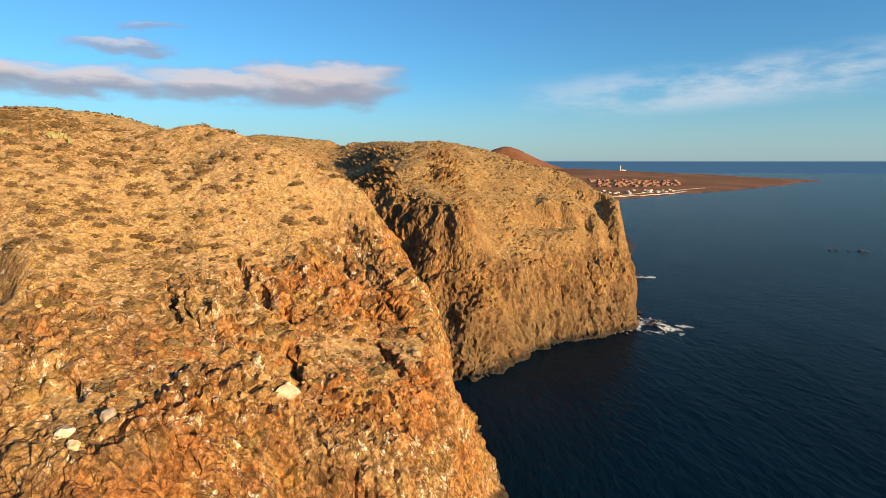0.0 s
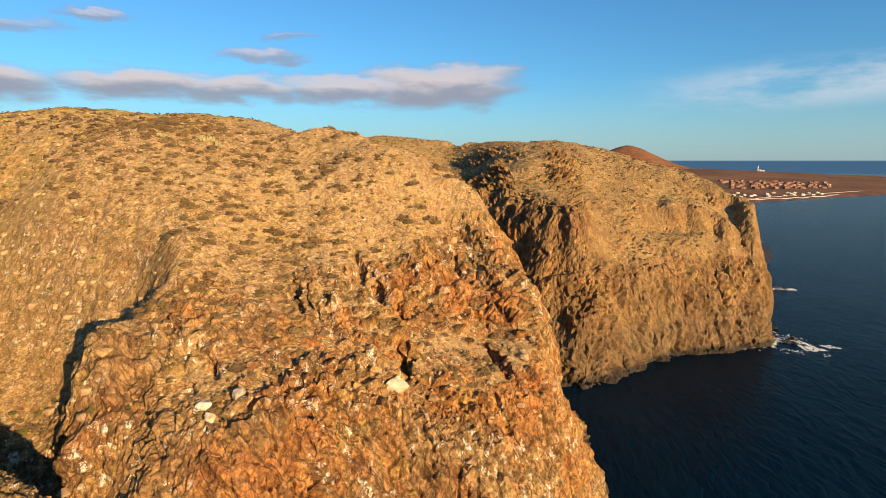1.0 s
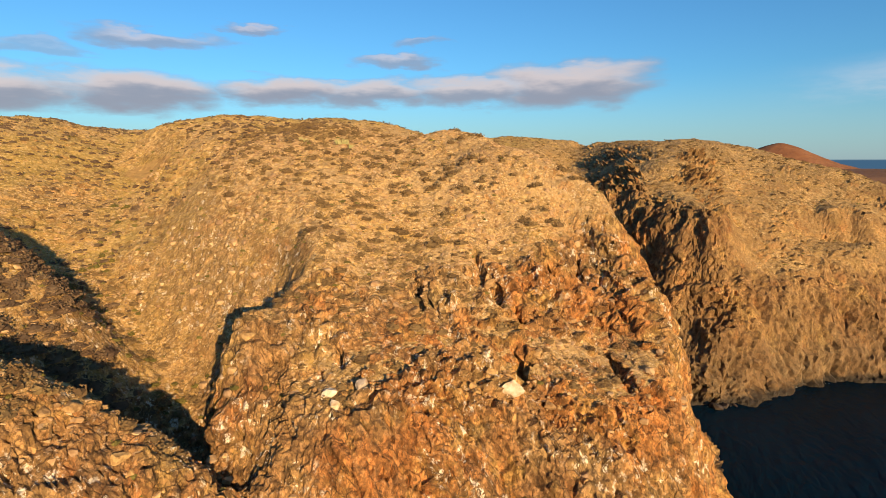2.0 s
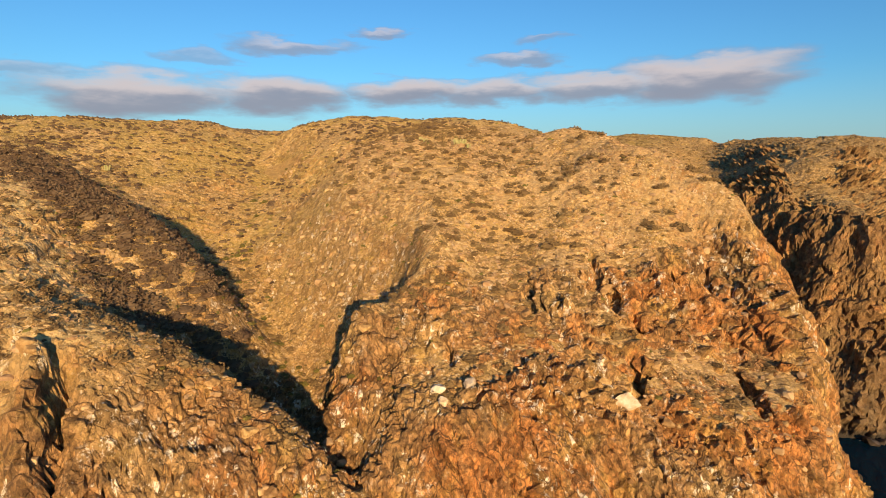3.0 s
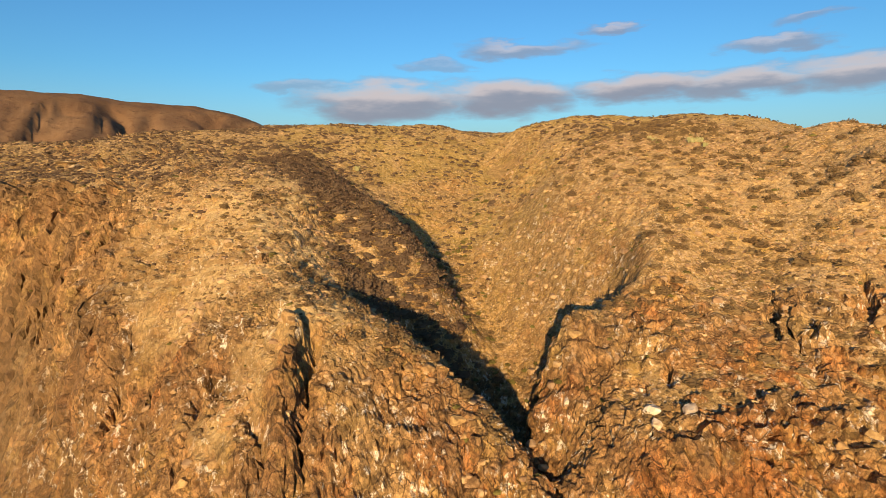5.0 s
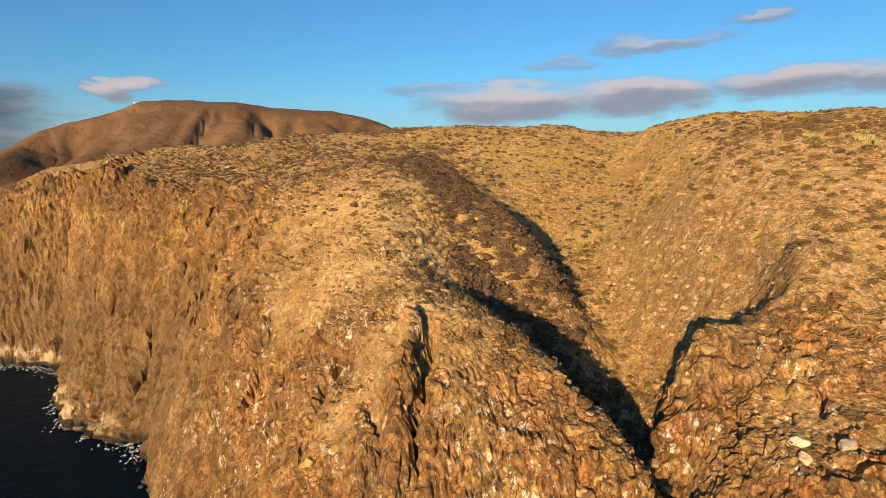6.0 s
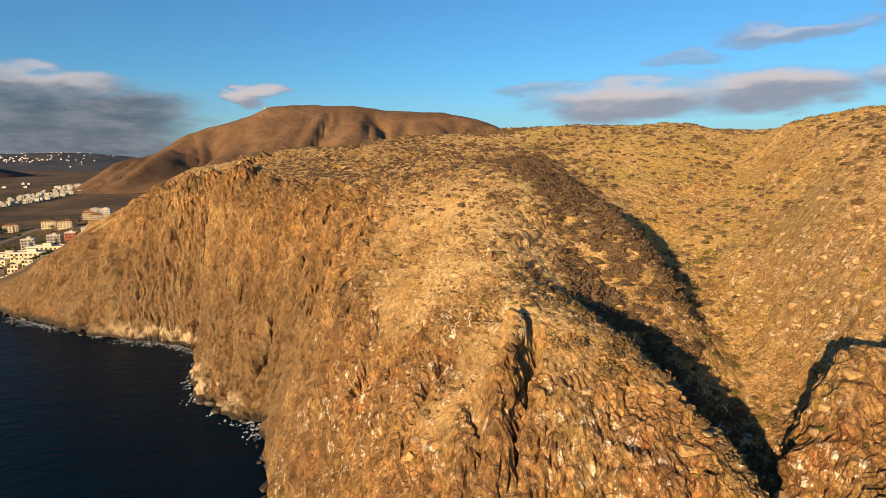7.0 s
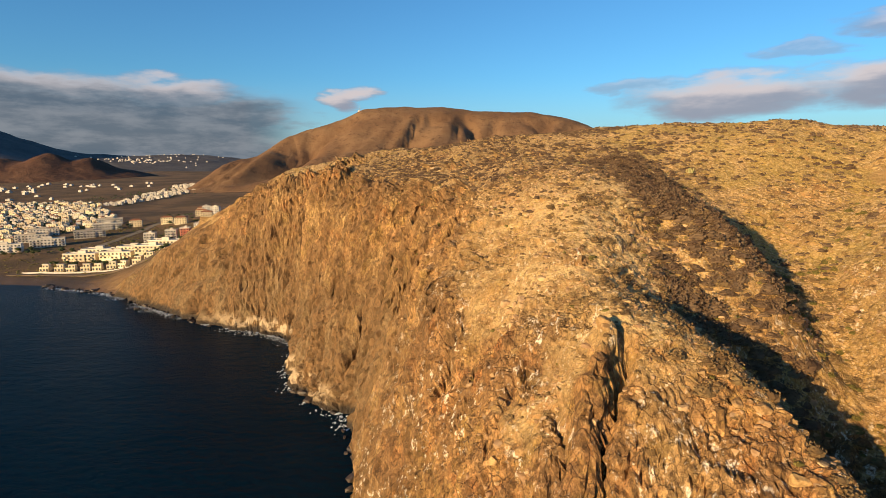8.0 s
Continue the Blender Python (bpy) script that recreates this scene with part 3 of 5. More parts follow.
def ribbed_face(x, y, z):
    """Ribs and flutes that slant down the orange face."""
    q, o = 0.70 * x + 0.72 * y + 0.55 * z, 0.72 * y - 0.70 * x
    d = 1.5 * ridged(q / 7, o / 24, z / 32, 4, 0.58, 31)
    s1, e1 = blocks(q / 2.3, o / 5.0, z / 5.2, 41)
    s2, e2 = blocks(q / 1.0, o / 2.0, z / 1.8, 47)
    return d + 0.55 * s1 - 0.7 * crease(e1, 0.08) + 0.30 * s2 - 0.35 * crease(e2, 0.12)


def bedded_face(x, y, z):
    """Tilted beds broken into slabs and blocks."""
    bed = z + 0.10 * x + 0.9 * vnoise(x / 12, y / 12, seed=35)
    d = 1.0 * vnoise(x / 9, y / 9, z / 7, 36) + 0.7 * ridged(x / 5, y / 5, z / 12, 3, 0.6, 37)
    s1, e1 = blocks(x / 3.3, y / 3.3, bed / 1.8, 43)
    s2, e2 = blocks(x / 1.4, y / 1.4, bed / 0.8, 49)
    return d + 0.70 * s1 - 0.6 * crease(e1, 0.07) + 0.28 * s2 - 0.3 * crease(e2, 0.11)


def pillared_face(x, y, z):
    """Upright lava ribs and gullies of the long outer cliffs."""
    u, v = x + 1.5 * vnoise(x / 9, y / 9, z / 14, 38), y + 1.5 * vnoise(x / 9, y / 9, z / 14, 39)
    d = 2.6 * ridged(u / 14, v / 14, z / 38, 5, 0.58, 31)
    s1, e1 = blocks(u / 2.6, v / 2.6, z / 4.6, 61)
    return d + 0.55 * s1 - 0.7 * crease(e1, 0.09) + 0.4 * ridged(x / 2.2, y / 2.2, z / 2.6, 2, 0.6, 66)


def build_ground():
    X, Y = np.meshgrid(GX, GY, indexing="ij")
    x, y = X.ravel(), Y.ravel()
    z = base_height(x, y)
    near = smooth(np.hypot(x + 80, y - 120), 620, 420)
    land = smooth(z, -3, 4)
    # soft undulation and runnels of the open slopes
    z = z + near * land * (1.3 * fbm(x / 26, y / 26, octaves=3, seed=3) + 0.36 * fbm(x / 5, y / 5, octaves=3, seed=8) + 0.27 * fbm(x / 1.3, y / 1.3, octaves=2, seed=9))
    carve_clefts(x, y, z)
    Z = z.reshape(X.shape)
    gx, gy = np.gradient(Z, GX, GY)
    slope = np.hypot(gx, gy).ravel()
    nx, ny, nz = -gx.ravel(), -gy.ravel(), np.ones(len(x))
    ln = np.sqrt(nx ** 2 + ny ** 2 + 1)
    nx, ny, nz = nx / ln, ny / ln, nz / ln
    # broken rock where it is steep
    crag = near * smooth(slope + 0.25 * fbm(x / 14, y / 14, octaves=2, seed=21), 0.74, 1.15) * smooth(z, -6, 0)
    inland = smooth(x, -80, -90) * smooth(y, 26, 33) * smooth(y, 300, 250)
    rim = 0.70 * (y - 97.5) - 0.72 * (x + 37) + 2.2 * fbm(x / 11, y / 11, octaves=3, seed=25)
    brow = smooth(rim, -1.0, 5.0) * smooth(y, 62, 74) * smooth(y, 185, 165) * smooth(x, -5, -14)
    scree = smooth(x, -62, -78) * smooth(x, -160, -125) * smooth(y, -6, 10) * smooth(z, 26, 46) * smooth(fbm(x / 15, y / 15, z / 15, octaves=2, seed=27) + 0.02 * (z - 52), -0.45, 0.25)
    turf = smooth(x, 6, 16) * smooth(y, 225, 240) * smooth(z, 28, 42)
    crag = crag * (1 - np.maximum(0.85 * np.maximum(inland, brow), np.maximum(0.7 * scree, 0.7 * turf)))
    rocky = near * smooth(slope + 0.3 * fbm(x / 9, y / 9, octaves=3, seed=23), 0.60, 0.88) * (1 - np.maximum(0.75 * np.maximum(inland, brow), np.maximum(0.7 * scree, 0.55 * turf)))
    k = np.flatnonzero(crag > 0.01)
    a, b, c = x[k], y[k], z[k]
    orange = smooth(a, -50, -40) * smooth(b, 160, 130)
    ledged = smooth(a, -112, -98) * (1 - orange) * smooth(b, 130, 110)
    outer = 1 - orange - ledged
    d = 0.25 * fbm(a / 1.3, b / 1.3, c / 1.3, octaves=2, seed=55)
    for weight, rough_face in ((orange, ribbed_face), (ledged, bedded_face), (outer, pillared_face)):
        m = np.flatnonzero(weight > 0.01)
        d[m] += weight[m] * rough_face(a[m], b[m], c[m])
    d *= crag[k]
    px, py = x.copy(), y.copy()
    px[k] += nx[k] * d
    py[k] += ny[k] * d
    z[k] += nz[k] * d
    n0, n1 = X.shape
    i = np.arange(n0 * n1).reshape(n0, n1)
    quads = np.stack([i[:-1, :-1], i[1:, :-1], i[1:, 1:], i[:-1, 1:]], -1).reshape(-1, 4)
    quads = quads[(z[quads].max(1) > -4)]
    used = np.zeros(len(z), bool)
    used[quads.ravel()] = True
    remap = np.cumsum(used) - 1
    me = bpy.data.meshes.new("ground")
    co = np.stack([px[used], py[used], z[used]], 1).astype(np.float32)
    fill_mesh(me, co, remap[quads].astype(np.int32))
    me.attributes.new("rocky", "FLOAT", "POINT").data.foreach_set("value", rocky[used].astype(np.float32))
    me.materials.append(GROUND)
    ob = tagged(new("ground", me), "dry golden volcanic slopes and orange-brown sea cliffs cut by a gully", "ground", kind="structure")
    return ob, z.reshape(n0, n1), slope.reshape(n0, n1), px.reshape(n0, n1), py.reshape(n0, n1)


def fill_mesh(me, co, faces, smooth_faces=False):
    """Vertices and equal-sided faces straight into a mesh."""
    n, k = faces.shape
    me.vertices.add(len(co))
    me.vertices.foreach_set("co", np.ascontiguousarray(co, dtype=np.float32).ravel())
    me.loops.add(n * k)
    me.loops.foreach_set("vertex_index", np.ascontiguousarray(faces, dtype=np.int32).ravel())
    me.polygons.add(n)
    me.polygons.foreach_set("loop_start", np.arange(0, n * k, k, dtype=np.int32))
    me.polygons.foreach_set("use_smooth", np.full(n, smooth_faces))
    me.update(calc_edges=True)
    me.validate()


ground, GZ, GSLOPE, GPX, GPY = build_ground()


def cell(x, y):
    i = np.clip(np.searchsorted(GX, x) - 1, 0, len(GX) - 2)
    j = np.clip(np.searchsorted(GY, y) - 1, 0, len(GY) - 2)
    return i, j


def height(x, y):
    """Height of the ground by plan."""
    x, y = np.asarray(x, float), np.asarray(y, float)
    i, j = cell(x, y)
    u, v = (x - GX[i]) / (GX[i + 1] - GX[i]), (y - GY[j]) / (GY[j + 1] - GY[j])
    return (GZ[i, j] * (1 - u) + GZ[i + 1, j] * u) * (1 - v) + (GZ[i, j + 1] * (1 - u) + GZ[i + 1, j + 1] * u) * v


def sheet(name, xs, ys, fn, mat, smooth_faces=True):
    X, Y = np.meshgrid(xs, ys, indexing="ij")
    Z = fn(X.ravel(), Y.ravel())
    i = np.arange(X.size).reshape(X.shape)
    quads = np.stack([i[:-1, :-1], i[1:, :-1], i[1:, 1:], i[:-1, 1:]], -1).reshape(-1, 4)
    me = bpy.data.meshes.new(name)
    fill_mesh(me, np.stack([X.ravel(), Y.ravel(), Z], 1), quads, smooth_faces)
    me.materials.append(mat)
    return new(name, me)


# sea
wx = spread([(-400, 400, 25)], 1.25, 5400)
water = tagged(sheet("water", wx, wx, lambda x, y: np.zeros(x.shape), WATER), "deep navy blue sea with fine ripples", "sea", kind="structure")

# far hills


def ridge_hill(x, y, peaks, gully=0.0, cell_size=90.0, blend=40.0):
    """Soft domes (x, y, radius x, radius y, height) grown together and cut by runnels."""
    z = np.full(x.shape, -40.0)
    for cx, cy, rx, ry, hh in peaks:
        r = np.sqrt(((x - cx) / rx) ** 2 + ((y - cy) / ry) ** 2)
        dome = hh * (1.15 * np.exp(-r ** 1.7 * 0.9) - 0.15) - np.maximum(0, r - 1.5) * hh
        z = np.logaddexp(z / blend, dome / blend) * blend
    run = (1 - np.abs(fbm(x / cell_size, y / cell_size, octaves=3, seed=77))) ** 2
    return z - gully * run * smooth(z, 10, 120) * smooth(290, 230, z) + 2.5 * fbm(x / 45, y / 45, octaves=3, seed=5)


RIDGE = [(-1430, -830, -30), (-1500, -730, 25), (-1590, -630, 104), (-1700, -540, 164), (-1790, -450, 198), (-1870, -345, 262), (-1900, -270, 272), (-1950, -66, 275), (-1975, 30, 264), (-1988, 110, 262),
         (-1988, 230, 258), (-1975, 340, 238), (-1957, 430, 212), (-2000, 700, 110)]


def mountain_height(x, y):
    """One broad ridge, steeper towards the sea, furrowed down its flanks."""
    p = np.array(RIDGE, float)
    yy = y + 18 * fbm(x / 160, y / 160, octaves=2, seed=71)
    top, cx = np.interp(yy, p[:, 1], p[:, 2]), np.interp(y, p[:, 1], p[:, 0])
    dx = x - cx
    r = np.abs(dx) / np.where(dx > 0, 180 + 1.3 * np.maximum(top, 0), 700.0)
    fall = np.exp(-r ** 1.5 * 1.3)
    w = y + 60 * fbm(x / 210, y / 210, octaves=2, seed=75)
    furrow = np.abs(vnoise(w / 105 + dx / 500, dx / 520, seed=72)) + 0.5 * np.abs(vnoise(w / 42 + dx / 300, dx / 240, seed=73))
    return top * fall - 46 * (1 - furrow) ** 2 * smooth(r, 0.10, 0.34) * smooth(r, 1.3, 0.6) + 2.0 * fbm(x / 40, y / 40, octaves=3, seed=74) - 8 * smooth(r, 1.0, 1.6) * 6


tagged(sheet("mountain", np.arange(-3000, -1000, 11.0), np.arange(-900, 900, 11.0), mountain_height, HILL), "bare brown mountain with furrowed flanks", "mountain", kind="structure")
cone = tagged(sheet("volcano", np.arange(0, 900, 10.0), np.arange(3600, 4400, 12.0),
                    lambda x, y: 12 + 190 * np.exp(-(np.hypot((x - 446) * 0.92, y - 3990) / 285) ** 1.7) + 2 * fbm(x / 40, y / 40), CONE), "reddish-brown volcanic cone far along the coast", "hill", kind="structure")

# ---------------------------------------------------------------- more materials


def plain_material(name, a, b, scale=1.0, rough=0.85, spec=0.3, island=False, bump=0.0):
    """Two tones by noise, a shift of tone from piece to piece."""
    m, N = material(name)
    pos = N.add("ShaderNodeNewGeometry")
    col = N.mix(N.step(N.noise(pos.outputs["Position"], scale, 5, 0.65), 0.35, 0.68), a, b)
    rnd = pos.outputs["Random Per Island"] if island else N.add("ShaderNodeObjectInfo").outputs["Random"]
    val = N.math("MULTIPLY_ADD", rnd, 0.55, 0.72)
    hsv = N.add("ShaderNodeHueSaturation", {"Hue": N.math("MULTIPLY_ADD", rnd, 0.014, 0.494), "Value": val, "Color": col})
    finish(N, hsv.outputs[0], rough, N.noise(pos.outputs["Position"], scale * 5, 6, 0.7) if bump else None, bump, 0.08, spec)
    return m


BUSH = plain_material("dry grey-brown shrub", (0.135, 0.083, 0.038), (0.215, 0.138, 0.062), 0.4, 0.95, 0.1, True)
BUSH_DARK = plain_material("dark purple-brown shrub", (0.090, 0.056, 0.034), (0.155, 0.100, 0.058), 0.4, 0.95, 0.1, True)
BUSH_GREEN = plain_material("olive green shrub", (0.095, 0.08, 0.022), (0.17, 0.132, 0.036), 0.4, 0.9, 0.15, True)
PALE_PLANT = plain_material("pale green spurge", (0.30, 0.29, 0.11), (0.42, 0.36, 0.17), 0.8, 0.8, 0.2, True)
STONE = plain_material("loose volcanic stone", (0.30, 0.175, 0.085), (0.46, 0.31, 0.17), 0.7, 0.9, 0.2, True, 0.6)
BOULDER = plain_material("orange-brown boulder rock", (0.25, 0.14, 0.056), (0.43, 0.265, 0.115), 1.3, 0.9, 0.2, False, 0.9)
BLEACHED = plain_material("bleached white stained rock", (0.62, 0.52, 0.40), (0.40, 0.26, 0.14), 0.55, 0.9, 0.2, False, 0.9)
WET_ROCK = plain_material("wet black shore rock", (0.028, 0.021, 0.016), (0.075, 0.05, 0.032), 0.5, 0.55, 0.5, False, 0.9)
FOAM = plain_material("white sea foam", (0.75, 0.78, 0.80), (0.55, 0.62, 0.66), 0.8, 0.7, 0.3, True)
WHITE_WALL = plain_material("white rendered wall", (0.58, 0.53, 0.46), (0.47, 0.42, 0.36), 0.3, 0.85, 0.3)
CREAM_WALL = plain_material("cream rendered wall", (0.72, 0.60, 0.40), (0.62, 0.50, 0.32), 0.3, 0.85, 0.3)
RED_WALL = plain_material("terracotta rendered wall", (0.42, 0.13, 0.08), (0.50, 0.20, 0.13), 0.3, 0.85, 0.3)
ROOF = plain_material("clay tile roof", (0.36, 0.15, 0.075), (0.28, 0.12, 0.06), 0.8, 0.85, 0.25)
FLAT_ROOF = plain_material("pale flat roof", (0.52, 0.46, 0.38), (0.44, 0.38, 0.31), 0.5, 0.9, 0.2)
GLASS = plain_material("dark window glass", (0.035, 0.04, 0.045), (0.05, 0.055, 0.06), 0.5, 0.15, 0.6)
ROAD = plain_material("dusty pale road", (0.20, 0.15, 0.10), (0.15, 0.11, 0.075), 0.15, 0.95, 0.2)
OUTCROP = plain_material("pale tan outcrop rock", (0.50, 0.37, 0.22), (0.36, 0.24, 0.13), 0.4, 0.9, 0.2, False, 0.9)
METAL = plain_material("grey painted steel", (0.35, 0.35, 0.34), (0.28, 0.28, 0.28), 0.5, 0.5, 0.5)

rng = np.random.default_rng(7)

# ---------------------------------------------------------------- small builders


def part(name, bm, mat, parent=None, label=""):
    me = bpy.data.meshes.new(name)
    bm.to_mesh(me)
    bm.free()
    me.materials.append(mat)
    ob = new(name, me)
    if parent is not None:
        ob.parent = parent
    if label:
        ob["label"] = label
    return ob


def box(bm, x0, x1, y0, y1, z0, z1):
    v = [bm.verts.new(p) for p in ((x0, y0, z0), (x1, y0, z0), (x1, y1, z0), (x0, y1, z0), (x0, y0, z1), (x1, y0, z1), (x1, y1, z1), (x0, y1, z1))]
    for f in ((3, 2, 1, 0), (4, 5, 6, 7), (0, 1, 5, 4), (1, 2, 6, 5), (2, 3, 7, 6), (3, 0, 4, 7)):
        bm.faces.new([v[i] for i in f])
    return bm


def raw(me_name, co, tri, mat):
    me = bpy.data.meshes.new(me_name)
    fill_mesh(me, co, tri)
    me.materials.append(mat)
    return me


def shrub_shape(seed, leaves=50, rings=3):
    """A low cushion: a twiggy core under many small tilted leaf tufts. Radius about 1, height about 0.75."""
    r = np.random.default_rng(seed)
    co, tri = [], []
    seg = 8
    for i in range(rings):
        a = (i / rings) * math.pi / 2
        for j in range(seg):
            b = 2 * math.pi * (j + 0.5 * i) / seg
            q = 0.90 * (1 + 0.10 * r.standard_normal())
            co.append((math.cos(a) * math.cos(b) * q, math.cos(a) * math.sin(b) * q, 0.55 * math.sin(a) * q - 0.12))
    co.append((0, 0, 0.52))
    for i in range(rings - 1):
        for j in range(seg):
            p, q2, s, t = i * seg + j, i * seg + (j + 1) % seg, (i + 1) * seg + (j + 1) % seg, (i + 1) * seg + j
            tri += [(p, q2, s), (p, s, t)]
    for j in range(seg):
        tri.append(((rings - 1) * seg + j, (rings - 1) * seg + (j + 1) % seg, rings * seg))
    for _ in range(leaves):
        b, a = r.uniform(0, 2 * math.pi), math.asin(r.uniform(0.02, 1))
        lump = 1 + 0.16 * math.sin(3 * b + seed) + 0.12 * r.standard_normal()
        c = np.array([math.cos(a) * math.cos(b), math.cos(a) * math.sin(b), 0.62 * math.sin(a)]) * lump * r.uniform(0.8, 1.0)
        n = np.array([c[0], c[1], c[2] + 0.35]) + 0.5 * r.standard_normal(3)
        n /= np.linalg.norm(n)
        u = np.cross(n, r.standard_normal(3))
        u /= np.linalg.norm(u)
        w = np.cross(n, u)
        s = r.uniform(0.08, 0.15) * (90 / leaves) ** 0.35
        k = len(co)
        co += [tuple(c + u * s), tuple(c - u * s * 0.6 + w * s * 0.8), tuple(c - u * s * 0.6 - w * s * 0.8), tuple(c + n * s * 0.9)]
        tri += [(k, k + 1, k + 3), (k + 1, k + 2, k + 3), (k + 2, k, k + 3)]
    return np.array(co, np.float32), np.array(tri, np.int32)


def rock_shape(seed, n=14, flat=0.75):
    r = np.random.default_rng(seed)
    bm = bmesh.new()
    for _ in range(n):
        p = r.standard_normal(3)
        p = p / np.abs(p).max() ** 0.5 / np.linalg.norm(p) ** 0.5
        bm.verts.new((p[0], p[1], p[2] * flat))
    bmesh.ops.convex_hull(bm, input=bm.verts)
    bmesh.ops.delete(bm, geom=[v for v in bm.verts if not v.link_faces], context="VERTS")
    bmesh.ops.triangulate(bm, faces=bm.faces)
    bm.verts.index_update()
    co = np.array([v.co[:] for v in bm.verts], np.float32)
    tri = np.array([[v.index for v in f.verts] for f in bm.faces], np.int32)
    bm.free()
    return co, tri


def joined(name, shapes, x, y, z, size, mat, label, category, sink=0.1, tall=1.0, tilt=0.0):
    """Many small pieces scattered as one mesh of stuff."""
    cs, ts, off = [], [], 0
    kind = rng.integers(0, len(shapes), len(x))
    ang = rng.uniform(0, 2 * math.pi, len(x))
    for k, (co, tri) in enumerate(shapes):
        i = np.flatnonzero(kind == k)
        if not len(i):
            continue
        c, s = np.cos(ang[i])[:, None], np.sin(ang[i])[:, None]
        st = rng.uniform(0.8, 1.25, (len(i), 1))
        px = (co[:, 0] * c * st - co[:, 1] * s) * size[i][:, None] + x[i][:, None]
        py = (co[:, 0] * s * st + co[:, 1] * c) * size[i][:, None] + y[i][:, None]
        pz = (co[:, 2] * rng.uniform(0.75, 1.2, (len(i), 1)) * tall - sink) * size[i][:, None] + z[i][:, None]
        cs.append(np.stack([px, py, pz], -1).reshape(-1, 3))
        ts.append((tri[None] + (np.arange(len(i)) * len(co))[:, None, None]).reshape(-1, 3) + off)
        off += len(i) * len(co)
    return tagged(new(name, raw(name, np.concatenate(cs), np.concatenate(ts), mat)), label, category, kind="stuff")


def ground_slope(x, y):
    i, j = cell(np.asarray(x, float), np.asarray(y, float))
    return GSLOPE[i, j]


def scatter(n, x0, x1, y0, y1, keep):
    """Random places in a rectangle, thinned by keep(x, y, z, slope), a chance from 0 to 1."""
    x, y = rng.uniform(x0, x1, n), rng.uniform(y0, y1, n)
    z, s = height(x, y), ground_slope(x, y)
    k = rng.random(n) < keep(x, y, z, s)
    return x[k], y[k], z[k]


# ---------------------------------------------------------------- shrubs
SHRUBS = [shrub_shape(11, 42), shrub_shape(12, 42), shrub_shape(13, 42), shrub_shape(14, 42)]
SMALL = [shrub_shape(21, 3, 2), shrub_shape(22, 3, 2), shrub_shape(23, 3, 2)]


def patchy(x, y, scale, seed):
    return smooth(vnoise(x / scale, y / scale, seed=seed) + 0.5 * vnoise(x / scale * 2.3, y / scale * 2.3, seed=seed + 1), -0.55, 0.65)


def open_slope(x, y, z, s):
    bare_knob = smooth(np.hypot((x + 54) / 20, (y - 136) / 11), 0.75, 1.2)
    return smooth(s, 1.0, 0.75) * smooth(z, 12, 30) * (0.45 + 0.55 * patchy(x, y, 19, 301)) * (0.12 + 0.88 * bare_knob)


# the dense dark belt on the shaded flank of the spur
def belt(x, y, z, s):
    along = smooth(x, -80, -92) * smooth(x, -215, -150)
    return along * smooth(y, 36, 41) * smooth(y, 64, 56) * (0.55 + 0.45 * patchy(x, y, 6, 311)) * (0.55 + 0.4 * smooth(x, -138, -118))


bx, by, bz = scatter(5200, -215, -75, 25, 70, belt)
size = 0.75 + 1.35 * rng.random(len(bx)) ** 1.5
near_belt = np.argsort(np.hypot(bx + 70, by - 30))[:150]
rest = np.setdiff1d(np.arange(len(bx)), near_belt)


def shrub_things(meshes, x, y, z, size, label, group):
    for k in range(len(x)):
        ob = new("shrub", meshes[k % len(meshes)])
        s = float(size[k])
        ob.matrix_world = pose(float(x[k]), float(y[k]), float(z[k]) - 0.1 * s, 0, 0, float(rng.uniform(0, 360))) @ Matrix.Diagonal((s, s * float(rng.uniform(.8, 1.15)), s * float(rng.uniform(.8, 1.1)), 1))
        tagged(ob, label, "shrub", group)


DARK_MESHES = [raw("shrub", *sh, BUSH_DARK) for sh in SHRUBS]
BROWN_MESHES = [raw("shrub", *sh, BUSH) for sh in SHRUBS]
GREEN_MESHES = [raw("shrub", *sh, BUSH_GREEN) for sh in SHRUBS]
shrub_things(DARK_MESHES, bx[near_belt], by[near_belt], bz[near_belt], size[near_belt], "dark purple-brown cushion shrub crowded along the gully flank", "shrubs on the gully flank")
joined("shrub_belt", SHRUBS, bx[rest], by[rest], bz[rest], size[rest], BUSH_DARK, "belt of dark purple-brown cushion shrubs on the ridge flank", "shrubs")

# single shrubs on the near slopes
sx, sy, sz = scatter(5600, -120, -8, 20, 150, open_slope)
ssize = 0.38 + 1.15 * rng.random(len(sx)) ** 1.9
order = np.argsort(np.hypot(sx + 45, sy - 60))
near_s, mid_s = order[:140], order[140:]
shrub_things(BROWN_MESHES, sx[near_s], sy[near_s], sz[near_s], ssize[near_s], "dry grey-brown cushion shrub on the stony slope", "shrubs on the open slope")
joined("slope_shrubs", SHRUBS, sx[mid_s], sy[mid_s], sz[mid_s], ssize[mid_s], BUSH, "dry grey-brown cushion shrubs over the stony slope", "shrubs")

# green ones in the gully
gx_, gy_, gz_ = scatter(900, -150, -62, 48, 100, lambda x, y, z, s: smooth(np.abs(y - np.interp(-x, [58, 70, 84, 103, 116, 131, 151], [59, 64, 67, 70, 72, 92, 117])), 9, 2) * 0.45)
gs = rng.uniform(0.4, 1.1, len(gx_))
near_g = np.argsort(np.hypot(gx_ + 65, gy_ - 50))[:40]
rest_g = np.setdiff1d(np.arange(len(gx_)), near_g)
shrub_things(GREEN_MESHES, gx_[near_g], gy_[near_g], gz_[near_g], gs[near_g], "olive green leafy shrub in the gully floor", "shrubs in the gully")
